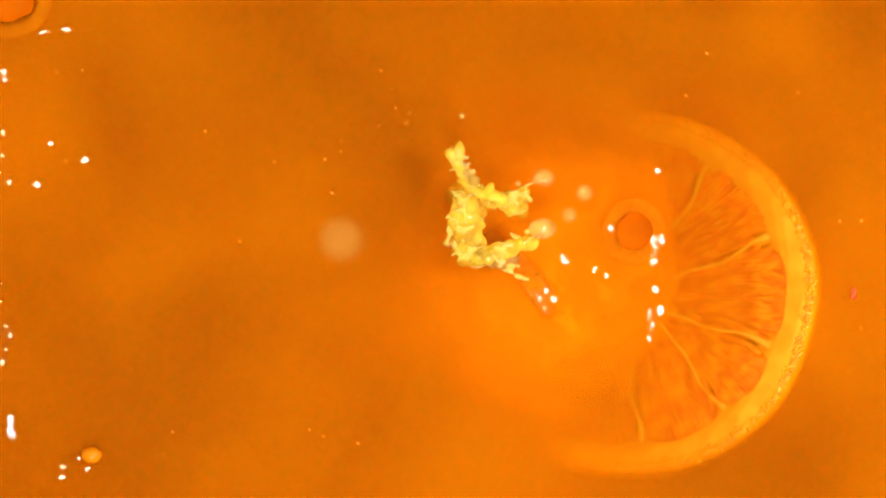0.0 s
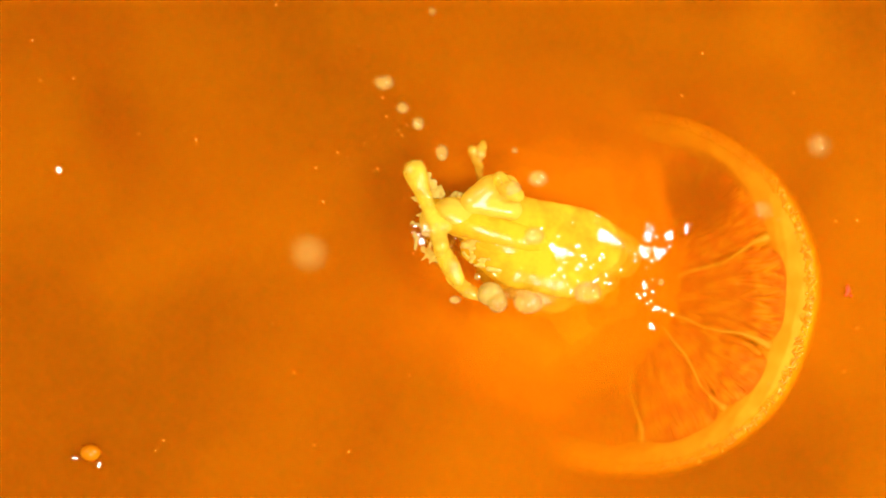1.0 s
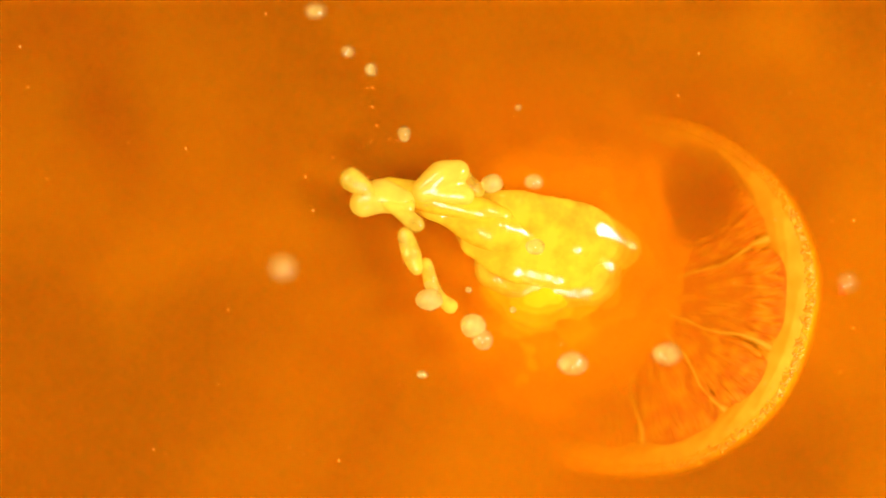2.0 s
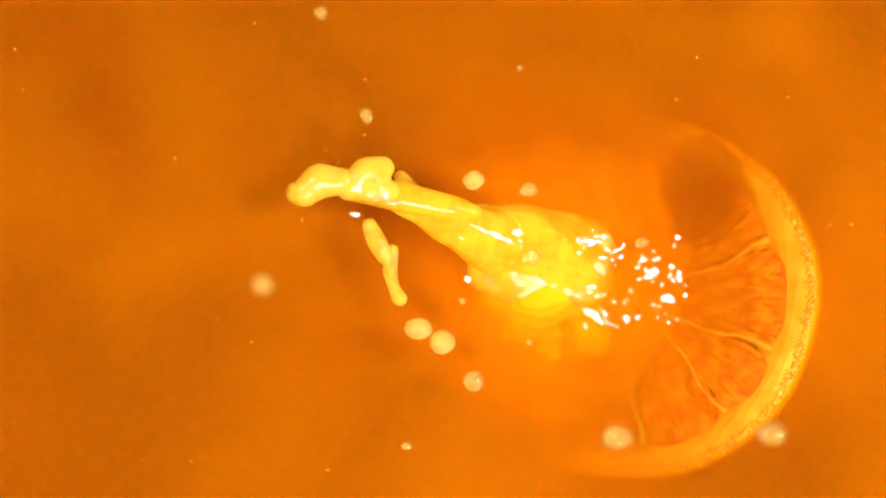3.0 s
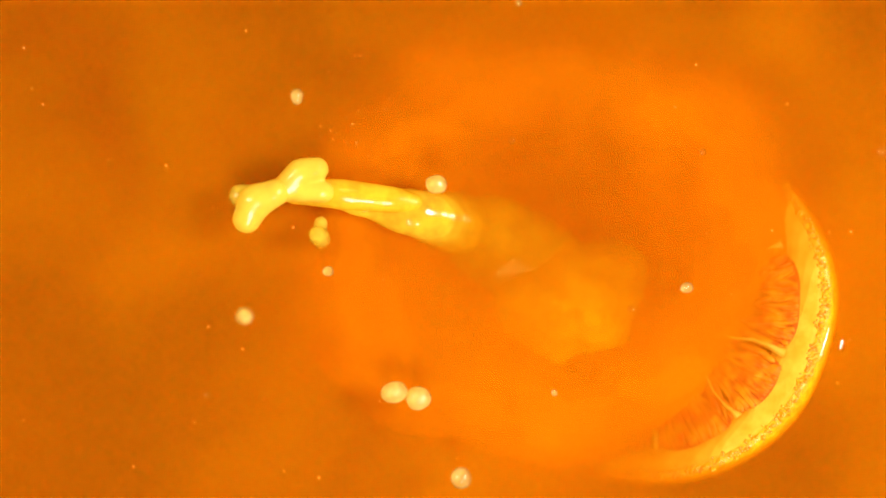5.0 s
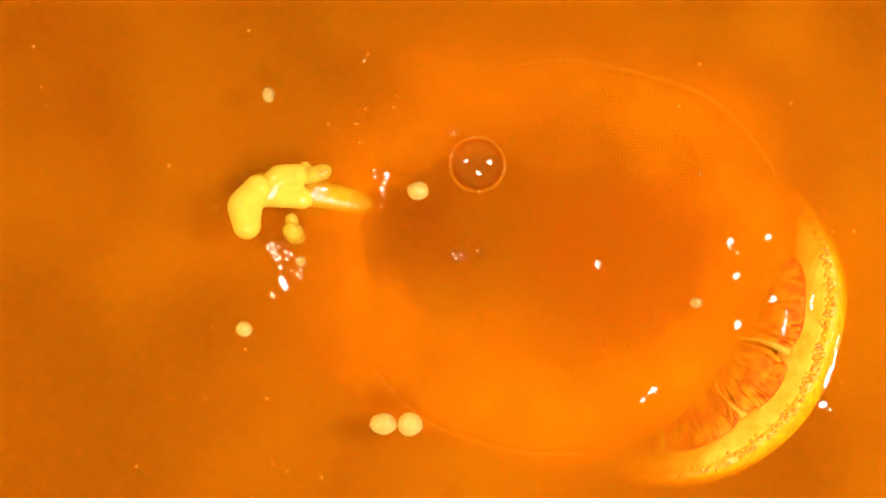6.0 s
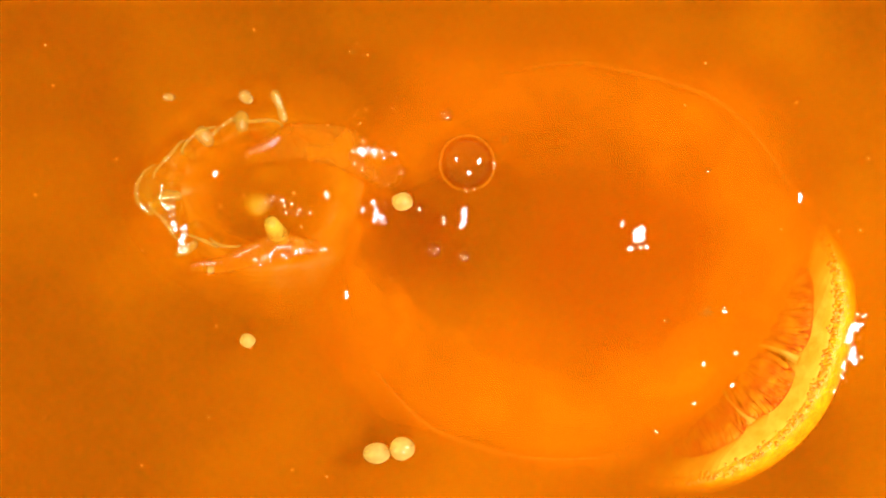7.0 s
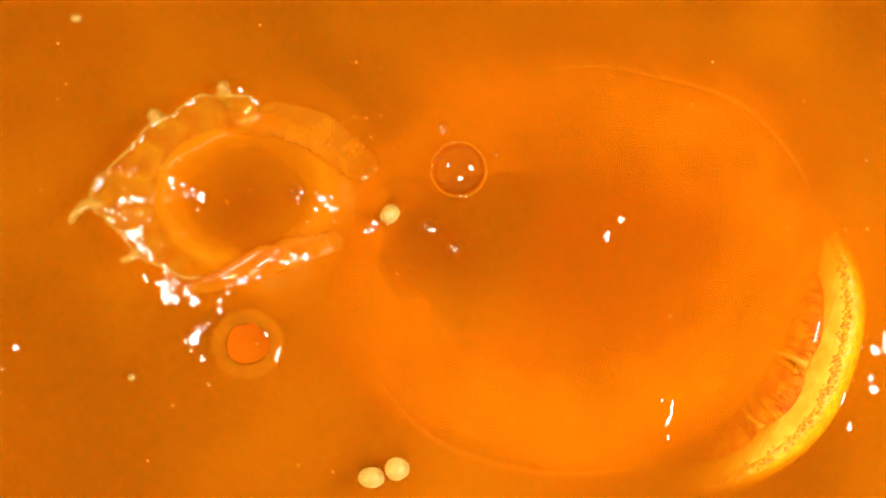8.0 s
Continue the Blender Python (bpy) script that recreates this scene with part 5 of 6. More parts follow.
for g in ((14, 1165, 410, 1150, 470, 5, [(0, 0, 0, 1.2), (0.3, 0, 0, 1.2)], 1, 4), (22, 1175, 385, 1130, 530, 14, [(0.45, 0, 0, 1.2), (0.7, 0, 0, 1.2)], 2, 6),
          (40, 985, 420, 1060, 500, 24, [(1.05, 0, 0, 4.2), (1.5, 0, 0, 4.2), (1.7, -5, 4, 4)], 3, 6), (26, 1130, 400, 1160, 560, 16, [(0.9, 0, 0, 1.2), (1.5, 0, 0, 1.2), (1.7, 5, 0, 1.2)], 4, 6),
          (16, 730, 400, 800, 420, 9, [(0.9, 0, 0, 8), (1.5, 0, 0, 8.5), (1.7, -12, -4, 8.5)], 5, 4), (34, 1000, 425, 1190, 470, 14, [(2.6, 0, 0, 1.6), (3.0, 0, 0, 1.6), (3.2, 0, 5, 1.5)], 6, 7),
          (22, 1050, 530, 1200, 560, 16, [(2.6, 0, 0, 1.2), (3.0, 0, 0, 1.2), (3.2, 0, 5, 1.2)], 7, 7), (36, 1060, 440, 1215, 490, 18, [(3.3, 0, 0, 1.6), (3.5, 0, 0, 1.6), (3.75, 5, 5, 1.5)], 8, 7),
          (16, 1050, 540, 1115, 640, 12, [(3.3, 0, 0, 1.2), (3.5, 0, 0, 1.2), (3.8, 10, 5, 1.2)], 9, 6), (18, 640, 330, 725, 370, 10, [(2.8, 0, 0, 10.5), (3.5, 0, 0, 10.5), (4.0, -35, -5, 10.5), (4.7, -80, 0, 9.5)], 10, 4),
          (16, 610, 380, 715, 390, 6, [(3.2, 0, 0, 6), (3.5, 0, 0, 6), (3.9, -30, 5, 5)], 11, 5), (20, 1180, 570, 1255, 520, 10, [(3.9, -15, -10, 1.4), (4.5, 0, 0, 1.4), (4.7, 5, 0, 1.4)], 12, 6),
          (14, 830, 450, 850, 530, 6, [(4.1, -5, -10, 1.2), (4.5, 0, 0, 1.2), (4.7, 0, 5, 1.2)], 13, 4), (16, 1150, 640, 1160, 660, 6, [(4.3, 0, 0, 1), (4.7, 0, 0, 1)], 14, 4),
          (26, 480, 425, 520, 480, 9, [(5.7, 5, -5, 2), (6.0, 0, 0, 2), (6.2, -10, 0, 1.5)], 15, 5), (22, 500, 335, 580, 355, 9, [(5.7, 0, 0, 4), (6.0, 0, 0, 4), (6.2, -10, 5, 3)], 16, 5),
          (14, 665, 310, 690, 360, 8, [(5.7, 0, 0, 1), (6.0, 0, 0, 1), (6.2, 0, 0, 1)], 17, 4), (30, 385, 350, 410, 425, 7, [(6.25, 12, -5, 3.5), (6.5, 0, 0, 3.5), (6.65, -20, 0, 3.5)], 18, 6),
          (20, 400, 270, 520, 225, 7, [(6.3, 10, 10, 4), (6.5, 0, 0, 4), (6.7, -15, -8, 4)], 19, 4), (24, 490, 440, 560, 470, 10, [(6.3, 0, 0, 1.5), (6.5, 0, 0, 1.5), (6.75, -10, 5, 1.5)], 20, 4),
          (18, 560, 280, 590, 360, 14, [(6.3, 0, 0, 1.5), (6.5, 0, 0, 1.5), (6.75, 0, 0, 1.5)], 21, 5), (34, 278, 330, 330, 445, 5, [(6.8, 18, 0, 4), (7.0, 0, 0, 4), (7.2, -25, 0, 4)], 22, 5),
          (12, 470, 350, 535, 385, 9, [(6.8, 0, 0, 1.2), (7.0, 0, 0, 1.2), (7.3, 0, 0, 1.2)], 23, 4), (18, 455, 462, 570, 435, 6, [(6.8, 0, -5, 2), (7.0, 0, 0, 2), (7.3, 0, 8, 2)], 24, 4),
          (16, 610, 262, 700, 272, 5, [(6.8, 0, 5, 1), (7.0, 0, 0, 1), (7.25, -5, -5, 1)], 25, 4), (12, 660, 360, 680, 400, 4, [(6.8, 0, 0, 1), (7.0, 0, 0, 1), (7.2, 0, 0, 1)], 26, 5),
          (40, 185, 365, 310, 500, 5, [(7.35, 22, -12, 5), (7.5, 12, -8, 5), (8.0, 0, 0, 5)], 27, 5), (14, 275, 500, 350, 530, 7, [(7.6, 0, 0, 1.4), (8.0, 0, 0, 1.4)], 28, 7),
          (10, 395, 510, 455, 488, 5, [(7.4, 0, -10, 1), (8.0, 0, 0, 1)], 29, 5), (16, 340, 605, 380, 560, 9, [(7.6, 0, 0, 1), (8.0, 0, 0, 1)], 30, 6), (10, 560, 350, 600, 375, 6, [(7.5, 0, 0, 1), (8.0, 0, 0, 1)], 31, 4),
          (12, 640, 405, 700, 395, 7, [(7.5, 0, 0, 1), (8.0, 0, 0, 1)], 32, 4), (10, 490, 465, 545, 452, 5, [(7.5, 0, 0, 1.2), (8.0, 0, 0, 1.2)], 33, 4), (14, 240, 300, 270, 420, 10, [(7.4, 15, 0, 3), (8.0, 0, 0, 3)], 34, 3),
          (12, 300, 325, 345, 350, 7, [(7.5, 12, 0, 1.2), (8.0, 0, 0, 1.2)], 35, 5), (12, 1, 130, 5, 720, 6, [(0, 0, 0, 1), (0.2, -8, 0, 1)], 36, 6)):
    glints(*g)

# round the splash, in its first seconds
ripple(9, 6, 20, (0, 1160, 512), (0.2, 1158, 510), (0.5, 1150, 520))
ripple(7, 10, 10, (0, 1168, 551), (0.2, 1166, 550), (0.5, 1163, 526), (0.8, 1160, 520))
ripple(4, 12, 20, (0, 1149, 556), (0.3, 1147, 560))
ripple(3, 8, 15, (0, 1155, 577), (0.3, 1153, 578))
ripple(6, 4, 45, (0, 1148, 600), (0.3, 1148, 598), (0.5, 1150, 566))
ripple(12, 5, 62, (0, 997, 459), (0.3, 990, 465), (0.5, 975, 517))
ripple(5, 7, 10, (0, 979, 529), (0.4, 978, 520))
ripple(4, 6, 20, (0, 967, 516))
ripple(7, 5, 0, (0, 1164, 303), (0.3, 1172, 300))
ripple(5, 5, 0, (0, 1051, 478), (0.3, 1052, 480), (0.6, 1055, 470))
ripple(4, 4, 0, (0, 1073, 488), (0.4, 1060, 465))
ripple(10, 4, 120, (0, 1158, 464), (0.3, 1160, 465), (0.5, 1170, 395))
ripple(9, 4, 100, (0, 1172, 425), (0.3, 1172, 420), (0.5, 1168, 435))
ripple(6, 5, 0, (0, 1080, 405), (0.4, 1050, 385), (0.5, 1040, 413))
ripple(9, 14, 10, (0.4, 1118, 520), (0.5, 1126, 527), (0.7, 1140, 540))
ripple(6, 9, 150, (0.5, 1150, 566), (0.8, 1148, 572), (1, 1152, 576), (1.5, 1157, 566))
ripple(6, 9, 0, (0.5, 1052, 470), (0.7, 1060, 440), (1, 1056, 388), (1.5, 1097, 389))
ripple(5, 5, 0, (0.5, 780, 425, 6), (1, 747, 427, 7), (1.5, 727, 415, 7))
ripple(10, 5, -30, (0.8, 752, 426, 7), (1, 745, 428, 7), (1.3, 735, 422, 7))
ripple(13, 8, 45, (0.8, 940, 410, 3), (1, 943, 414, 3.5), (1.5, 936, 404, 3.5), (1.9, 930, 405, 3))
ripple(22, 8, 28, (0.8, 990, 445, 3), (1, 986, 442, 3), (1.2, 985, 440, 3))
ripple(10, 7, 0, (0.8, 1030, 448), (1, 1028, 445), (1.5, 1045, 438))
ripple(7, 11, -10, (0.8, 1145, 420), (1, 1147, 417), (1.3, 1150, 430))
ripple(13, 8, -35, (0.8, 1180, 425), (1, 1184, 418), (1.5, 1190, 437), (1.7, 1195, 437))
ripple(7, 13, -15, (0.8, 1140, 446), (1, 1140, 448), (1.2, 1145, 450))
ripple(14, 11, -25, (0.8, 1165, 446), (1, 1167, 447), (1.3, 1165, 455))
ripple(5, 11, 12, (0.9, 1212, 406), (1, 1214, 406), (1.2, 1215, 405))
ripple(9, 6, 20, (0.9, 1140, 510), (1.1, 1142, 508), (1.5, 1135, 525))
ripple(7, 5, 0, (0.9, 1160, 545), (1, 1162, 545), (1.5, 1150, 548))
ripple(9, 6, 0, (0.9, 880, 484, 2), (1, 880, 484, 2), (1.5, 866, 447, 3), (1.9, 860, 445, 3))
ripple(13, 6, 28, (1.3, 1075, 498), (1.5, 1078, 499), (1.7, 1080, 500))
ripple(18, 6, 10, (1.3, 1020, 440), (1.5, 1020, 447), (1.7, 1022, 450))
ripple(6, 16, 0, (1.3, 980, 440), (1.5, 983, 437))
ripple(6, 18, -30, (1.3, 1000, 500), (1.5, 998, 500), (1.7, 996, 505))
ripple(9, 5, 0, (1.3, 1160, 464), (1.5, 1162, 463))
ripple(6, 8, 0, (1.4, 1172, 510), (1.5, 1174, 508))
ripple(7, 5, 0, (1.4, 1160, 533), (1.7, 1166, 530))
ripple(14, 10, 10, (1.4, 1100, 570, 2), (1.5, 1106, 571, 2), (1.7, 1118, 580, 2))
# on the swelling root
ripple(12, 7, 0, (2.8, 916, 412, 3), (3, 917, 412, 3), (3.3, 912, 416, 3))
ripple(24, 8, 30, (2.8, 1045, 555), (3, 1048, 557), (3.2, 1050, 560))
ripple(9, 9, 0, (2.8, 1105, 566), (3, 1107, 566), (3.2, 1105, 575))
ripple(20, 8, -25, (2.8, 1148, 488), (3, 1152, 486), (3.2, 1155, 482))
ripple(16, 10, 20, (2.8, 1180, 530), (3, 1182, 528), (3.2, 1180, 520))
ripple(7, 13, 0, (2.8, 1205, 490), (3, 1203, 488), (3.3, 1200, 470))
ripple(8, 6, 0, (2.8, 1197, 413), (3, 1200, 420), (3.3, 1205, 430))
ripple(16, 7, 10, (2.8, 1040, 430, 1), (3, 1042, 430, 1), (3.3, 1010, 432, 1))
ripple(9, 7, 0, (2.8, 827, 494, 2), (3, 828, 494, 2), (3.2, 830, 500, 2))
ripple(10, 6, 0, (2.8, 628, 380, 8), (3, 629, 381, 8), (3.5, 612, 385, 8), (3.9, 590, 390, 7))
ripple(12, 13, 20, (3.2, 1160, 490), (3.5, 1165, 492), (3.7, 1160, 498))
ripple(19, 9, -10, (3.2, 1158, 500), (3.5, 1160, 503), (3.7, 1158, 505))
ripple(10, 17, 10, (3.2, 1205, 415), (3.5, 1215, 412), (3.7, 1222, 400))
ripple(9, 20, 15, (3.3, 1210, 480), (3.5, 1211, 484), (3.7, 1215, 478))
ripple(6, 16, 0, (3.3, 1062, 450), (3.5, 1063, 453), (4, 1050, 450), (4.1, 1045, 452))
ripple(17, 9, 3, (3.3, 1090, 593), (3.5, 1094, 594), (3.7, 1096, 596))
ripple(8, 8, 0, (3.3, 1125, 580), (3.5, 1126, 582), (3.7, 1128, 585))
ripple(9, 5, -10, (3.3, 1045, 557), (3.5, 1047, 557), (3.7, 1050, 558))
ripple(9, 6, 0, (3.4, 1194, 551), (3.5, 1196, 551), (4, 1212, 554), (4.2, 1215, 552))
ripple(10, 4, -25, (3.3, 848, 519, 1), (3.5, 850, 518, 1), (4, 828, 478, 1), (4.2, 825, 480, 1))
ripple(8, 4, 10, (3.3, 905, 419, 2.5), (3.5, 907, 419, 2.5), (4, 922, 427, 2), (4.2, 925, 428, 2))
ripple(10, 4, 10, (3.3, 948, 422, 2.5), (3.5, 949, 422, 2.5), (4, 962, 440, 1.5), (4.3, 975, 445, 1))
ripple(10, 6, -60, (3.3, 1092, 444), (3.5, 1094, 443), (3.7, 1092, 450))
ripple(4, 16, 0, (3.8, 1045, 455, 1), (4, 1044, 452, 1), (4.2, 1052, 448, 1))
ripple(4, 26, 16, (3.8, 1046, 452), (4, 1043, 452), (4.2, 1030, 450))
ripple(8, 22, 0, (3.8, 1080, 450), (4, 1081, 452), (4.5, 1080, 444), (4.7, 1078, 440))
ripple(36, 5, -42, (3.8, 1180, 490), (4, 1188, 485), (4.2, 1195, 480))
ripple(24, 8, -60, (3.8, 1206, 460), (4, 1210, 465), (4.2, 1215, 470))
ripple(28, 8, -50, (3.8, 1130, 596), (4, 1134, 594), (4.2, 1145, 585), (4.5, 1172, 584), (4.7, 1175, 585))
ripple(3, 14, 0, (3.8, 588, 390, 5), (4, 586, 390, 5), (4.5, 549, 372, 5), (4.7, 540, 375, 5))
ripple(3, 16, 0, (3.8, 612, 390, 5), (4, 614, 391, 5), (4.3, 600, 395, 5))
ripple(3, 14, 10, (3.8, 645, 392, 4), (4, 648, 393, 4), (4.3, 640, 395, 4))
ripple(4, 12, 5, (3.9, 755, 545), (4, 757, 546), (4.1, 758, 546))
ripple(13, 3, -25, (3.9, 1090, 658), (4, 1093, 657), (4.2, 1100, 655))
ripple(4, 42, -12, (4.3, 570, 400, 3), (4.5, 574, 412, 3), (4.7, 570, 418, 3))
ripple(4, 16, -18, (4.4, 610, 456, 2), (4.5, 612, 460, 2), (4.7, 608, 462, 2))
ripple(19, 5, 3, (4.3, 985, 446, 1), (4.5, 987, 446, 1), (4.7, 990, 447, 1))
ripple(12, 8, 5, (4.3, 1030, 446, 0.8), (4.5, 1032, 446, 0.8), (4.7, 1034, 446, 0.8))
ripple(6, 13, 5, (4.4, 1012, 498), (4.5, 1013, 499), (4.7, 1014, 500))
ripple(38, 5, -27, (4.3, 1185, 535), (4.5, 1190, 534), (4.7, 1195, 530))
ripple(30, 7, -45, (4.3, 1235, 540), (4.5, 1240, 540), (4.7, 1245, 535))
ripple(22, 5, -50, (4.3, 1228, 530), (4.5, 1230, 525), (4.7, 1240, 520))
ripple(5, 24, 20, (4.3, 1240, 468), (4.5, 1242, 468), (4.7, 1245, 462))
ripple(3, 20, 0, (4.3, 1262, 388), (4.5, 1264, 388), (4.7, 1266, 385))
ripple(5, 15, -15, (4.4, 1303, 468), (4.5, 1305, 468), (4.7, 1308, 470))
ripple(7, 5, -40, (4.4, 1150, 655), (4.5, 1152, 654), (4.7, 1155, 652))
ripple(5, 12, -5, (4.3, 838, 485), (4.5, 838, 487), (4.7, 838, 490))
ripple(7, 5, 0, (4.4, 818, 495), (4.5, 818, 495), (4.7, 818, 496))
ripple(4, 8, 20, (4.3, 712, 565), (4.5, 713, 565), (4.7, 712, 566))
# at the peel that breaks the surface
ripple(5, 34, 22, (3.9, 1462, 660), (4.2, 1440, 690), (4.5, 1418, 712), (4.7, 1415, 715))
ripple(6, 26, 24, (4.3, 1448, 615), (4.5, 1452, 612), (5, 1460, 600), (5.6, 1472, 590))
ripple(8, 5, 0, (4.4, 1386, 750), (4.7, 1386, 748))
ripple(7, 70, 14, (5.6, 1478, 620), (6, 1482, 590, 0.7), (6.3, 1486, 590), (6.5, 1484, 600), (6.8, 1485, 610))
ripple(8, 36, 26, (5.6, 1470, 668), (6, 1466, 662), (6.5, 1474, 650), (6.8, 1478, 648))
ripple(10, 8, 0, (5.7, 1455, 716), (6, 1457, 717), (6.5, 1442, 697), (6.8, 1450, 690))
ripple(14, 30, 10, (6.7, 1495, 590), (7, 1498, 590), (7.2, 1502, 590))
ripple(17, 10, -20, (6.7, 1512, 578), (7, 1512, 578), (7.2, 1518, 576))
ripple(20, 6, 45, (6.7, 1488, 645), (7, 1490, 645), (7.2, 1495, 640))
ripple(12, 8, 35, (6.8, 1506, 635), (7, 1508, 636), (7.5, 1530, 640), (8, 1548, 620))
ripple(7, 18, 15, (6.8, 1460, 685), (7, 1461, 684), (7.2, 1465, 682))
ripple(5, 54, 20, (7.3, 1490, 645), (7.5, 1490, 642), (8, 1493, 640))
ripple(10, 7, -20, (7.4, 1535, 680), (7.5, 1538, 684), (8, 1546, 688))
ripple(6, 8, 0, (7.4, 1530, 660), (8, 1541, 669))
ripple(5, 8, 15, (7.5, 1500, 755), (8, 1503, 757))
ripple(4, 24, -5, (7.6, 1566, 600), (8, 1567, 605))
# over the sunk part of the slice
ripple(7, 14, 10, (5.8, 1290, 432), (6, 1292, 430), (6.5, 1306, 426), (6.7, 1310, 424))
ripple(5, 8, 20, (5.8, 1358, 420), (6, 1359, 420), (6.3, 1362, 430))
ripple(8, 5, -30, (5.8, 1302, 490), (6, 1303, 488), (6.3, 1305, 486))
ripple(13, 5, -50, (5.8, 1303, 578), (6, 1305, 575), (6.5, 1323, 586), (6.7, 1330, 588))
ripple(10, 6, -40, (5.8, 1366, 530), (6, 1368, 530), (6.5, 1381, 528), (6.7, 1384, 528))
ripple(12, 4, -40, (5.8, 1154, 690), (6, 1156, 691), (6.2, 1158, 690))
ripple(7, 4, -50, (5.8, 1135, 708), (6, 1137, 709), (6.2, 1140, 708))
ripple(5, 9, 0, (5.8, 1055, 470), (6, 1057, 471), (6.2, 1080, 455))
ripple(13, 12, 20, (6.2, 1170, 415), (6.5, 1159, 415), (6.8, 1140, 416), (7, 1131, 417), (7.2, 1120, 415))
ripple(16, 15, 0, (6.7, 1140, 412), (7, 1132, 418), (7.5, 1105, 412), (7.6, 1103, 410))
ripple(7, 10, 20, (7.5, 1100, 400), (8, 1074, 417))
ripple(7, 7, 0, (7.6, 1105, 392), (8, 1099, 388))
ripple(5, 5, 0, (6.3, 1240, 640), (6.5, 1240, 639), (7, 1245, 645), (7.3, 1248, 650))
ripple(5, 5, 0, (6.3, 1290, 610), (6.5, 1291, 610), (7, 1302, 625), (7.3, 1305, 630))
ripple(4, 4, 0, (6.3, 1266, 658), (6.5, 1267, 658), (7, 1296, 683), (7.3, 1300, 690))
ripple(4, 4, 0, (6.8, 1230, 714), (7, 1230, 714), (7.3, 1225, 716))
ripple(4, 4, 0, (6.8, 1160, 765), (7, 1161, 765), (7.4, 1165, 770))
ripple(5, 5, 0, (6.3, 1328, 517), (6.5, 1328, 517), (7, 1283, 551), (7.2, 1280, 555))
ripple(4, 11, 10, (6.8, 1414, 350), (7, 1415, 350), (7.3, 1418, 345))
ripple(5, 20, 20, (7.4, 1190, 725), (7.5, 1190, 728), (8, 1186, 735))
ripple(3, 8, 10, (7.7, 1182, 775), (8, 1182, 776))
# round the crown and between the bubbles
ripple(14, 15, 30, (6.3, 672, 285), (6.5, 679, 287), (6.7, 665, 280))
ripple(7, 13, -15, (6.8, 640, 270), (7, 641, 270), (7.2, 635, 268))
ripple(7, 11, -15, (6.8, 662, 270), (7, 662, 271), (7.2, 655, 270))
ripple(5, 5, 0, (6.3, 640, 290), (6.6, 642, 290), (7, 698, 272), (7.2, 700, 272))
ripple(36, 6, 22, (6.3, 530, 335, 1.6), (6.5, 532, 338, 1.6), (6.6, 532, 340, 1.6))
ripple(15, 7, 40, (6.3, 570, 350, 1.5), (6.5, 572, 352, 1.5), (6.7, 575, 350, 1.5))
ripple(12, 18, -25, (6.3, 454, 485), (6.5, 455, 488), (6.7, 440, 490))
ripple(5, 16, 10, (6.4, 450, 505), (6.5, 452, 508), (6.6, 450, 510))
ripple(5, 9, 0, (6.3, 628, 355), (6.5, 629, 355), (7, 578, 345), (7.2, 575, 345))
ripple(7, 6, 0, (6.3, 686, 382), (6.5, 687, 382), (6.8, 680, 385))
ripple(6, 5, 0, (6.3, 672, 393), (6.5, 672, 393), (6.8, 668, 390))
ripple(5, 8, 15, (6.3, 650, 511), (6.5, 650, 511), (7, 613, 520), (7.3, 605, 525))
ripple(5, 20, 12, (6.8, 662, 378), (7, 663, 380), (7.2, 660, 380))
ripple(6, 22, 12, (6.8, 820, 386), (7, 821, 387), (7.2, 822, 388))
ripple(4, 4, 0, (6.8, 742, 370), (7, 742, 370), (7.4, 740, 368))
ripple(3, 18, -22, (5.8, 482, 436), (6, 484, 438), (6.2, 480, 440))
ripple(8, 18, -35, (5.8, 500, 502), (6, 502, 502), (6.2, 480, 500))
ripple(8, 4, 0, (5.8, 570, 336, 2.4), (6, 571, 337, 2.4), (6.2, 560, 338, 2))
ripple(4, 8, -40, (5.8, 684, 308), (6, 685, 309), (6.2, 690, 300))
ripple(7, 7, 0, (6.9, 325, 405, 3), (7, 326, 406, 3), (7.2, 320, 410, 3))
ripple(7, 7, 0, (6.8, 378, 306, 1), (7, 379, 306, 1), (7.5, 330, 310, 1), (8, 302, 320, 1))
ripple(11, 11, 0, (7.4, 375, 345, 0.6), (7.5, 370, 346, 0.6), (8, 357, 347, 0.6))
ripple(11, 28, -22, (7.5, 300, 520), (8, 293, 518))
ripple(7, 12, -20, (7.6, 315, 515), (8, 312, 530))
ripple(14, 5, 40, (7.6, 350, 520), (8, 345, 530))
ripple(6, 6, 0, (7.5, 460, 488), (8, 458, 491))
ripple(17, 4, -15, (7.5, 410, 490), (8, 405, 491))
ripple(7, 8, -20, (7.6, 540, 455), (8, 541, 454))
ripple(10, 8, 0, (7.5, 575, 350), (8, 570, 353))
ripple(5, 6, 0, (7.6, 590, 372), (8, 587, 372))
ripple(6, 5, 0, (7.5, 660, 395), (8, 662, 395))
ripple(7, 5, 20, (7.6, 765, 405), (8, 768, 407))
ripple(10, 6, -30, (7.4, 350, 590), (7.5, 350, 592), (8, 346, 594))
ripple(8, 12, -20, (7.4, 345, 600), (8, 342, 600))
ripple(5, 13, 18, (7.4, 492, 625), (7.5, 492, 627), (8, 491, 628))
ripple(6, 8, 0, (7.5, 358, 635), (8, 358, 636))
ripple(4, 8, -15, (7.4, 472, 590), (8, 471, 592))
ripple(5, 7, -20, (7.4, 385, 555), (8, 389, 552))
ripple(6, 5, 0, (7.6, 425, 162, 4), (8, 424, 160, 4))
ripple(12, 5, -30, (7.5, 445, 190, 2), (8, 440, 194, 2))
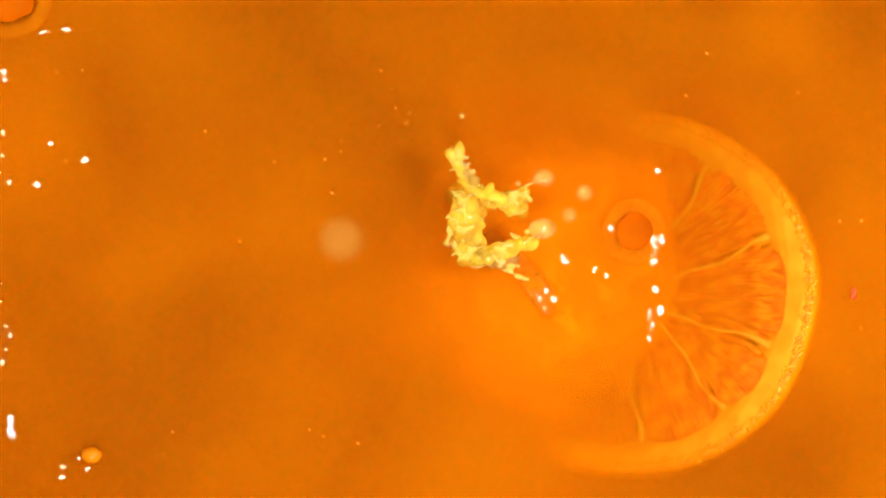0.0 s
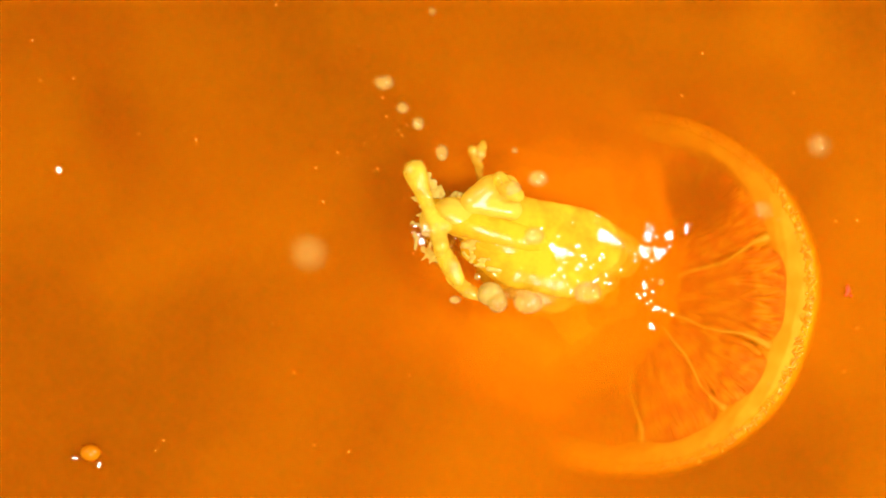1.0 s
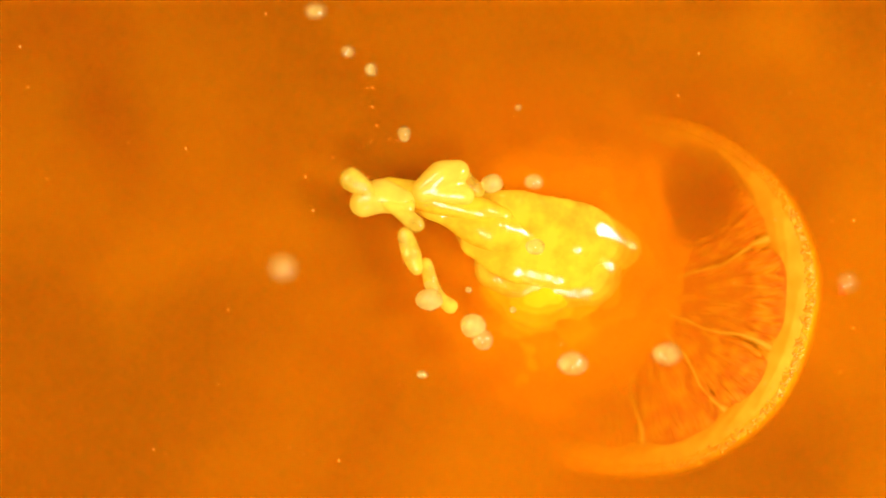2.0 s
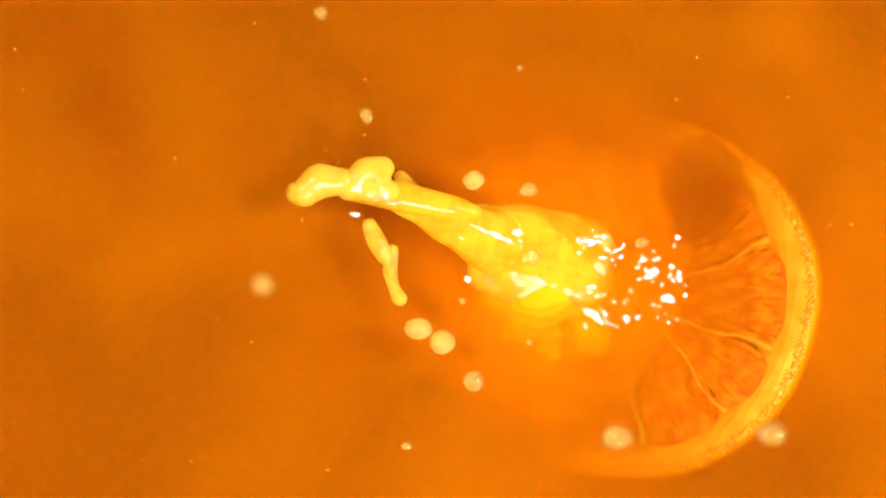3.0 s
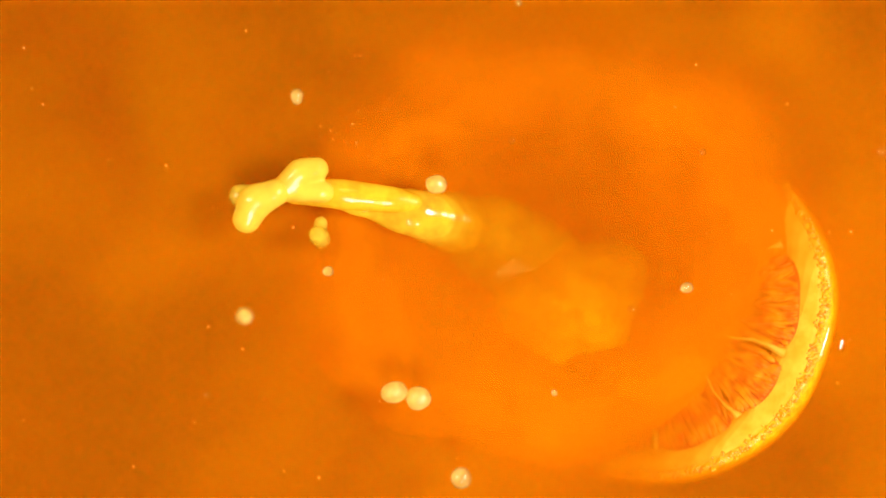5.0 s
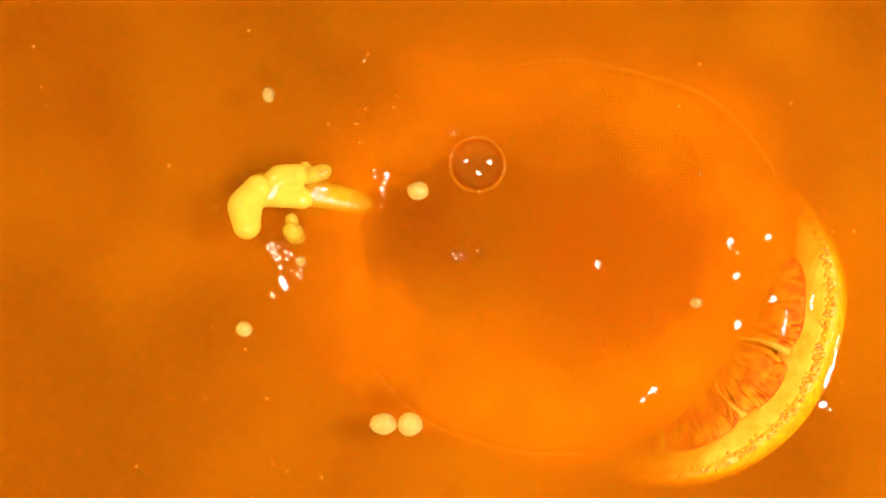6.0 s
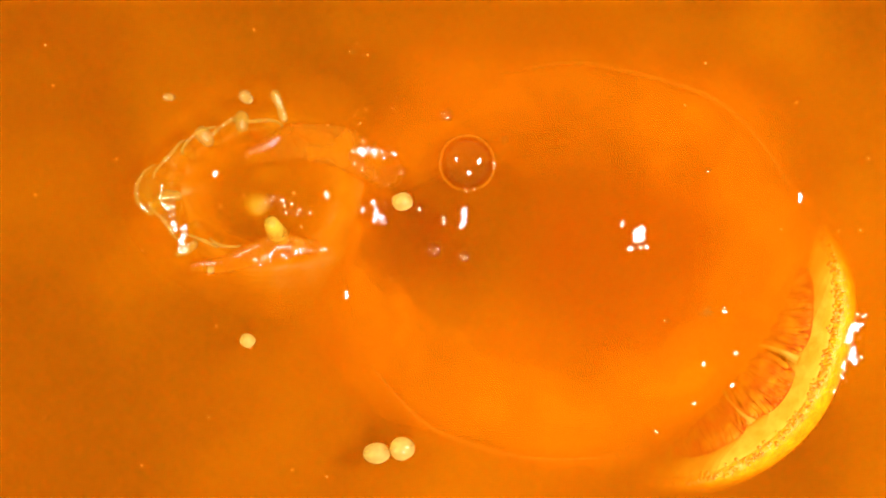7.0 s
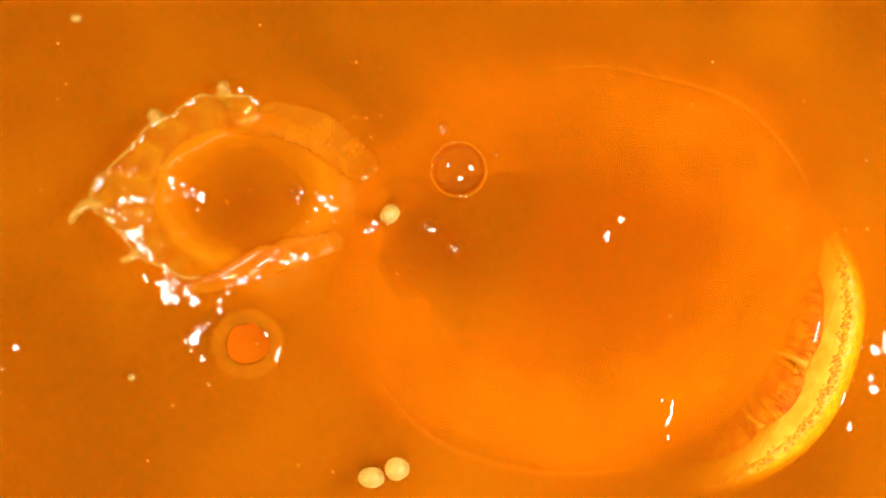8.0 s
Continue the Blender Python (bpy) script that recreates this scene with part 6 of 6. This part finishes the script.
# near the west side
ripple(6, 6, 0, (0, 90, 255), (0.3, 85, 260))
ripple(8, 7, 0, (0, 150, 283), (0.3, 110, 300), (0.5, 104, 300), (1, 104, 300), (1.5, 108, 294), (1.8, 110, 294))
ripple(8, 7, 0, (0, 66, 327), (0.3, 60, 320))
ripple(9, 4, -30, (0, 76, 57), (0.3, 70, 60), (0.7, 60, 63))
ripple(9, 4, 0, (0, 117, 53), (0.4, 118, 53))
ripple(7, 6, 0, (0, 7, 128), (0.3, 1, 140))
ripple(6, 4, 0, (0, 8, 140))
ripple(5, 24, 10, (0, 18, 750), (0.2, 8, 750))
ripple(4, 8, 0, (0, 3, 642), (0.2, 1, 642))
ripple(5, 4, 20, (0, 18, 594), (0.3, 8, 606))
ripple(10, 4, -35, (0, 142, 808), (0.2, 140, 812))
ripple(9, 4, -40, (0, 155, 830), (0.3, 148, 842), (0.4, 145, 845))
ripple(6, 5, 0, (0, 113, 827), (0.3, 90, 835))
ripple(6, 4, 0, (0, 110, 844), (0.3, 87, 851))
ripple(6, 4, 0, (0.5, 135, 806), (0.7, 124, 807), (1, 132, 812))
ripple(4, 7, 0, (0.5, 172, 815), (0.7, 172, 817), (1, 175, 822))
ripple(6, 10, 25, (1.2, 195, 830), (1.5, 204, 828), (1.7, 208, 826))
ripple(4, 4, 0, (1.2, 150, 808), (1.5, 150, 808))
ripple(7, 6, 0, (6.2, 0, 550), (6.5, 9, 546), (6.7, 12, 548))
ripple(7, 7, 0, (7.7, 20, 608), (8, 28, 615))
ripple(4, 5, 0, (7.8, 2, 650), (8, 4, 653))
ripple(8, 4, 0, (7.6, 140, 40), (8, 136, 34))


# ---------------------------------------------------------------- all that moves


def slice_pose(x, y, edge, tilt, toward):
    """The middle of the slice at x, y; its raised edge at that height, toward that bearing; tilt in degrees."""
    turned = Matrix.Rotation(radians(toward), 4, "Z") @ Matrix.Rotation(radians(-tilt), 4, "Y") @ Matrix.Rotation(radians(-toward), 4, "Z")
    return Matrix.Translation((x, y, edge - RADIUS * math.sin(radians(tilt)))) @ turned


SLICE = [(0.0, 0.0403, -0.0094, -0.0007, 6.0, -16), (1.0, 0.0403, -0.0095, -0.0006, 6.0, -16), (2.2, 0.0404, -0.0099, -0.0004, 6.8, -18), (3.5, 0.0408, -0.0104, 0.0001, 8.5, -20),
         (4.5, 0.0430, -0.0111, 0.0010, 11.5, -24), (5.2, 0.0440, -0.0113, 0.0025, 16, -27), (6.0, 0.0458, -0.0118, 0.0040, 22, -30), (7.0, 0.0483, -0.0137, 0.0042, 26, -31), (8.0, 0.0506, -0.0146, 0.0030, 25, -25)]


def motions():
    walk(slice_ob, [(t, slice_pose(*r)) for t, *r in SLICE])
    for ob, base, rows in moves:
        keyed = []
        for t, u, v, z, *turns in rows:
            rz, rx, ry = (list(turns) + [0, 0, 0])[:3]
            keyed.append((t, Matrix.Translation(-base) @ Matrix.Translation(spot(u, v, z / 1000)) @ pose(0, 0, 0, rx, ry, rz)))
        if keyed[-1][0] < 8.0:
            keyed.append((8.0, keyed[-1][1]))
        walk(ob, keyed)
    for ob, turn, marks in FACING:
        walk(ob, ripple_rows(turn, marks))


motions()
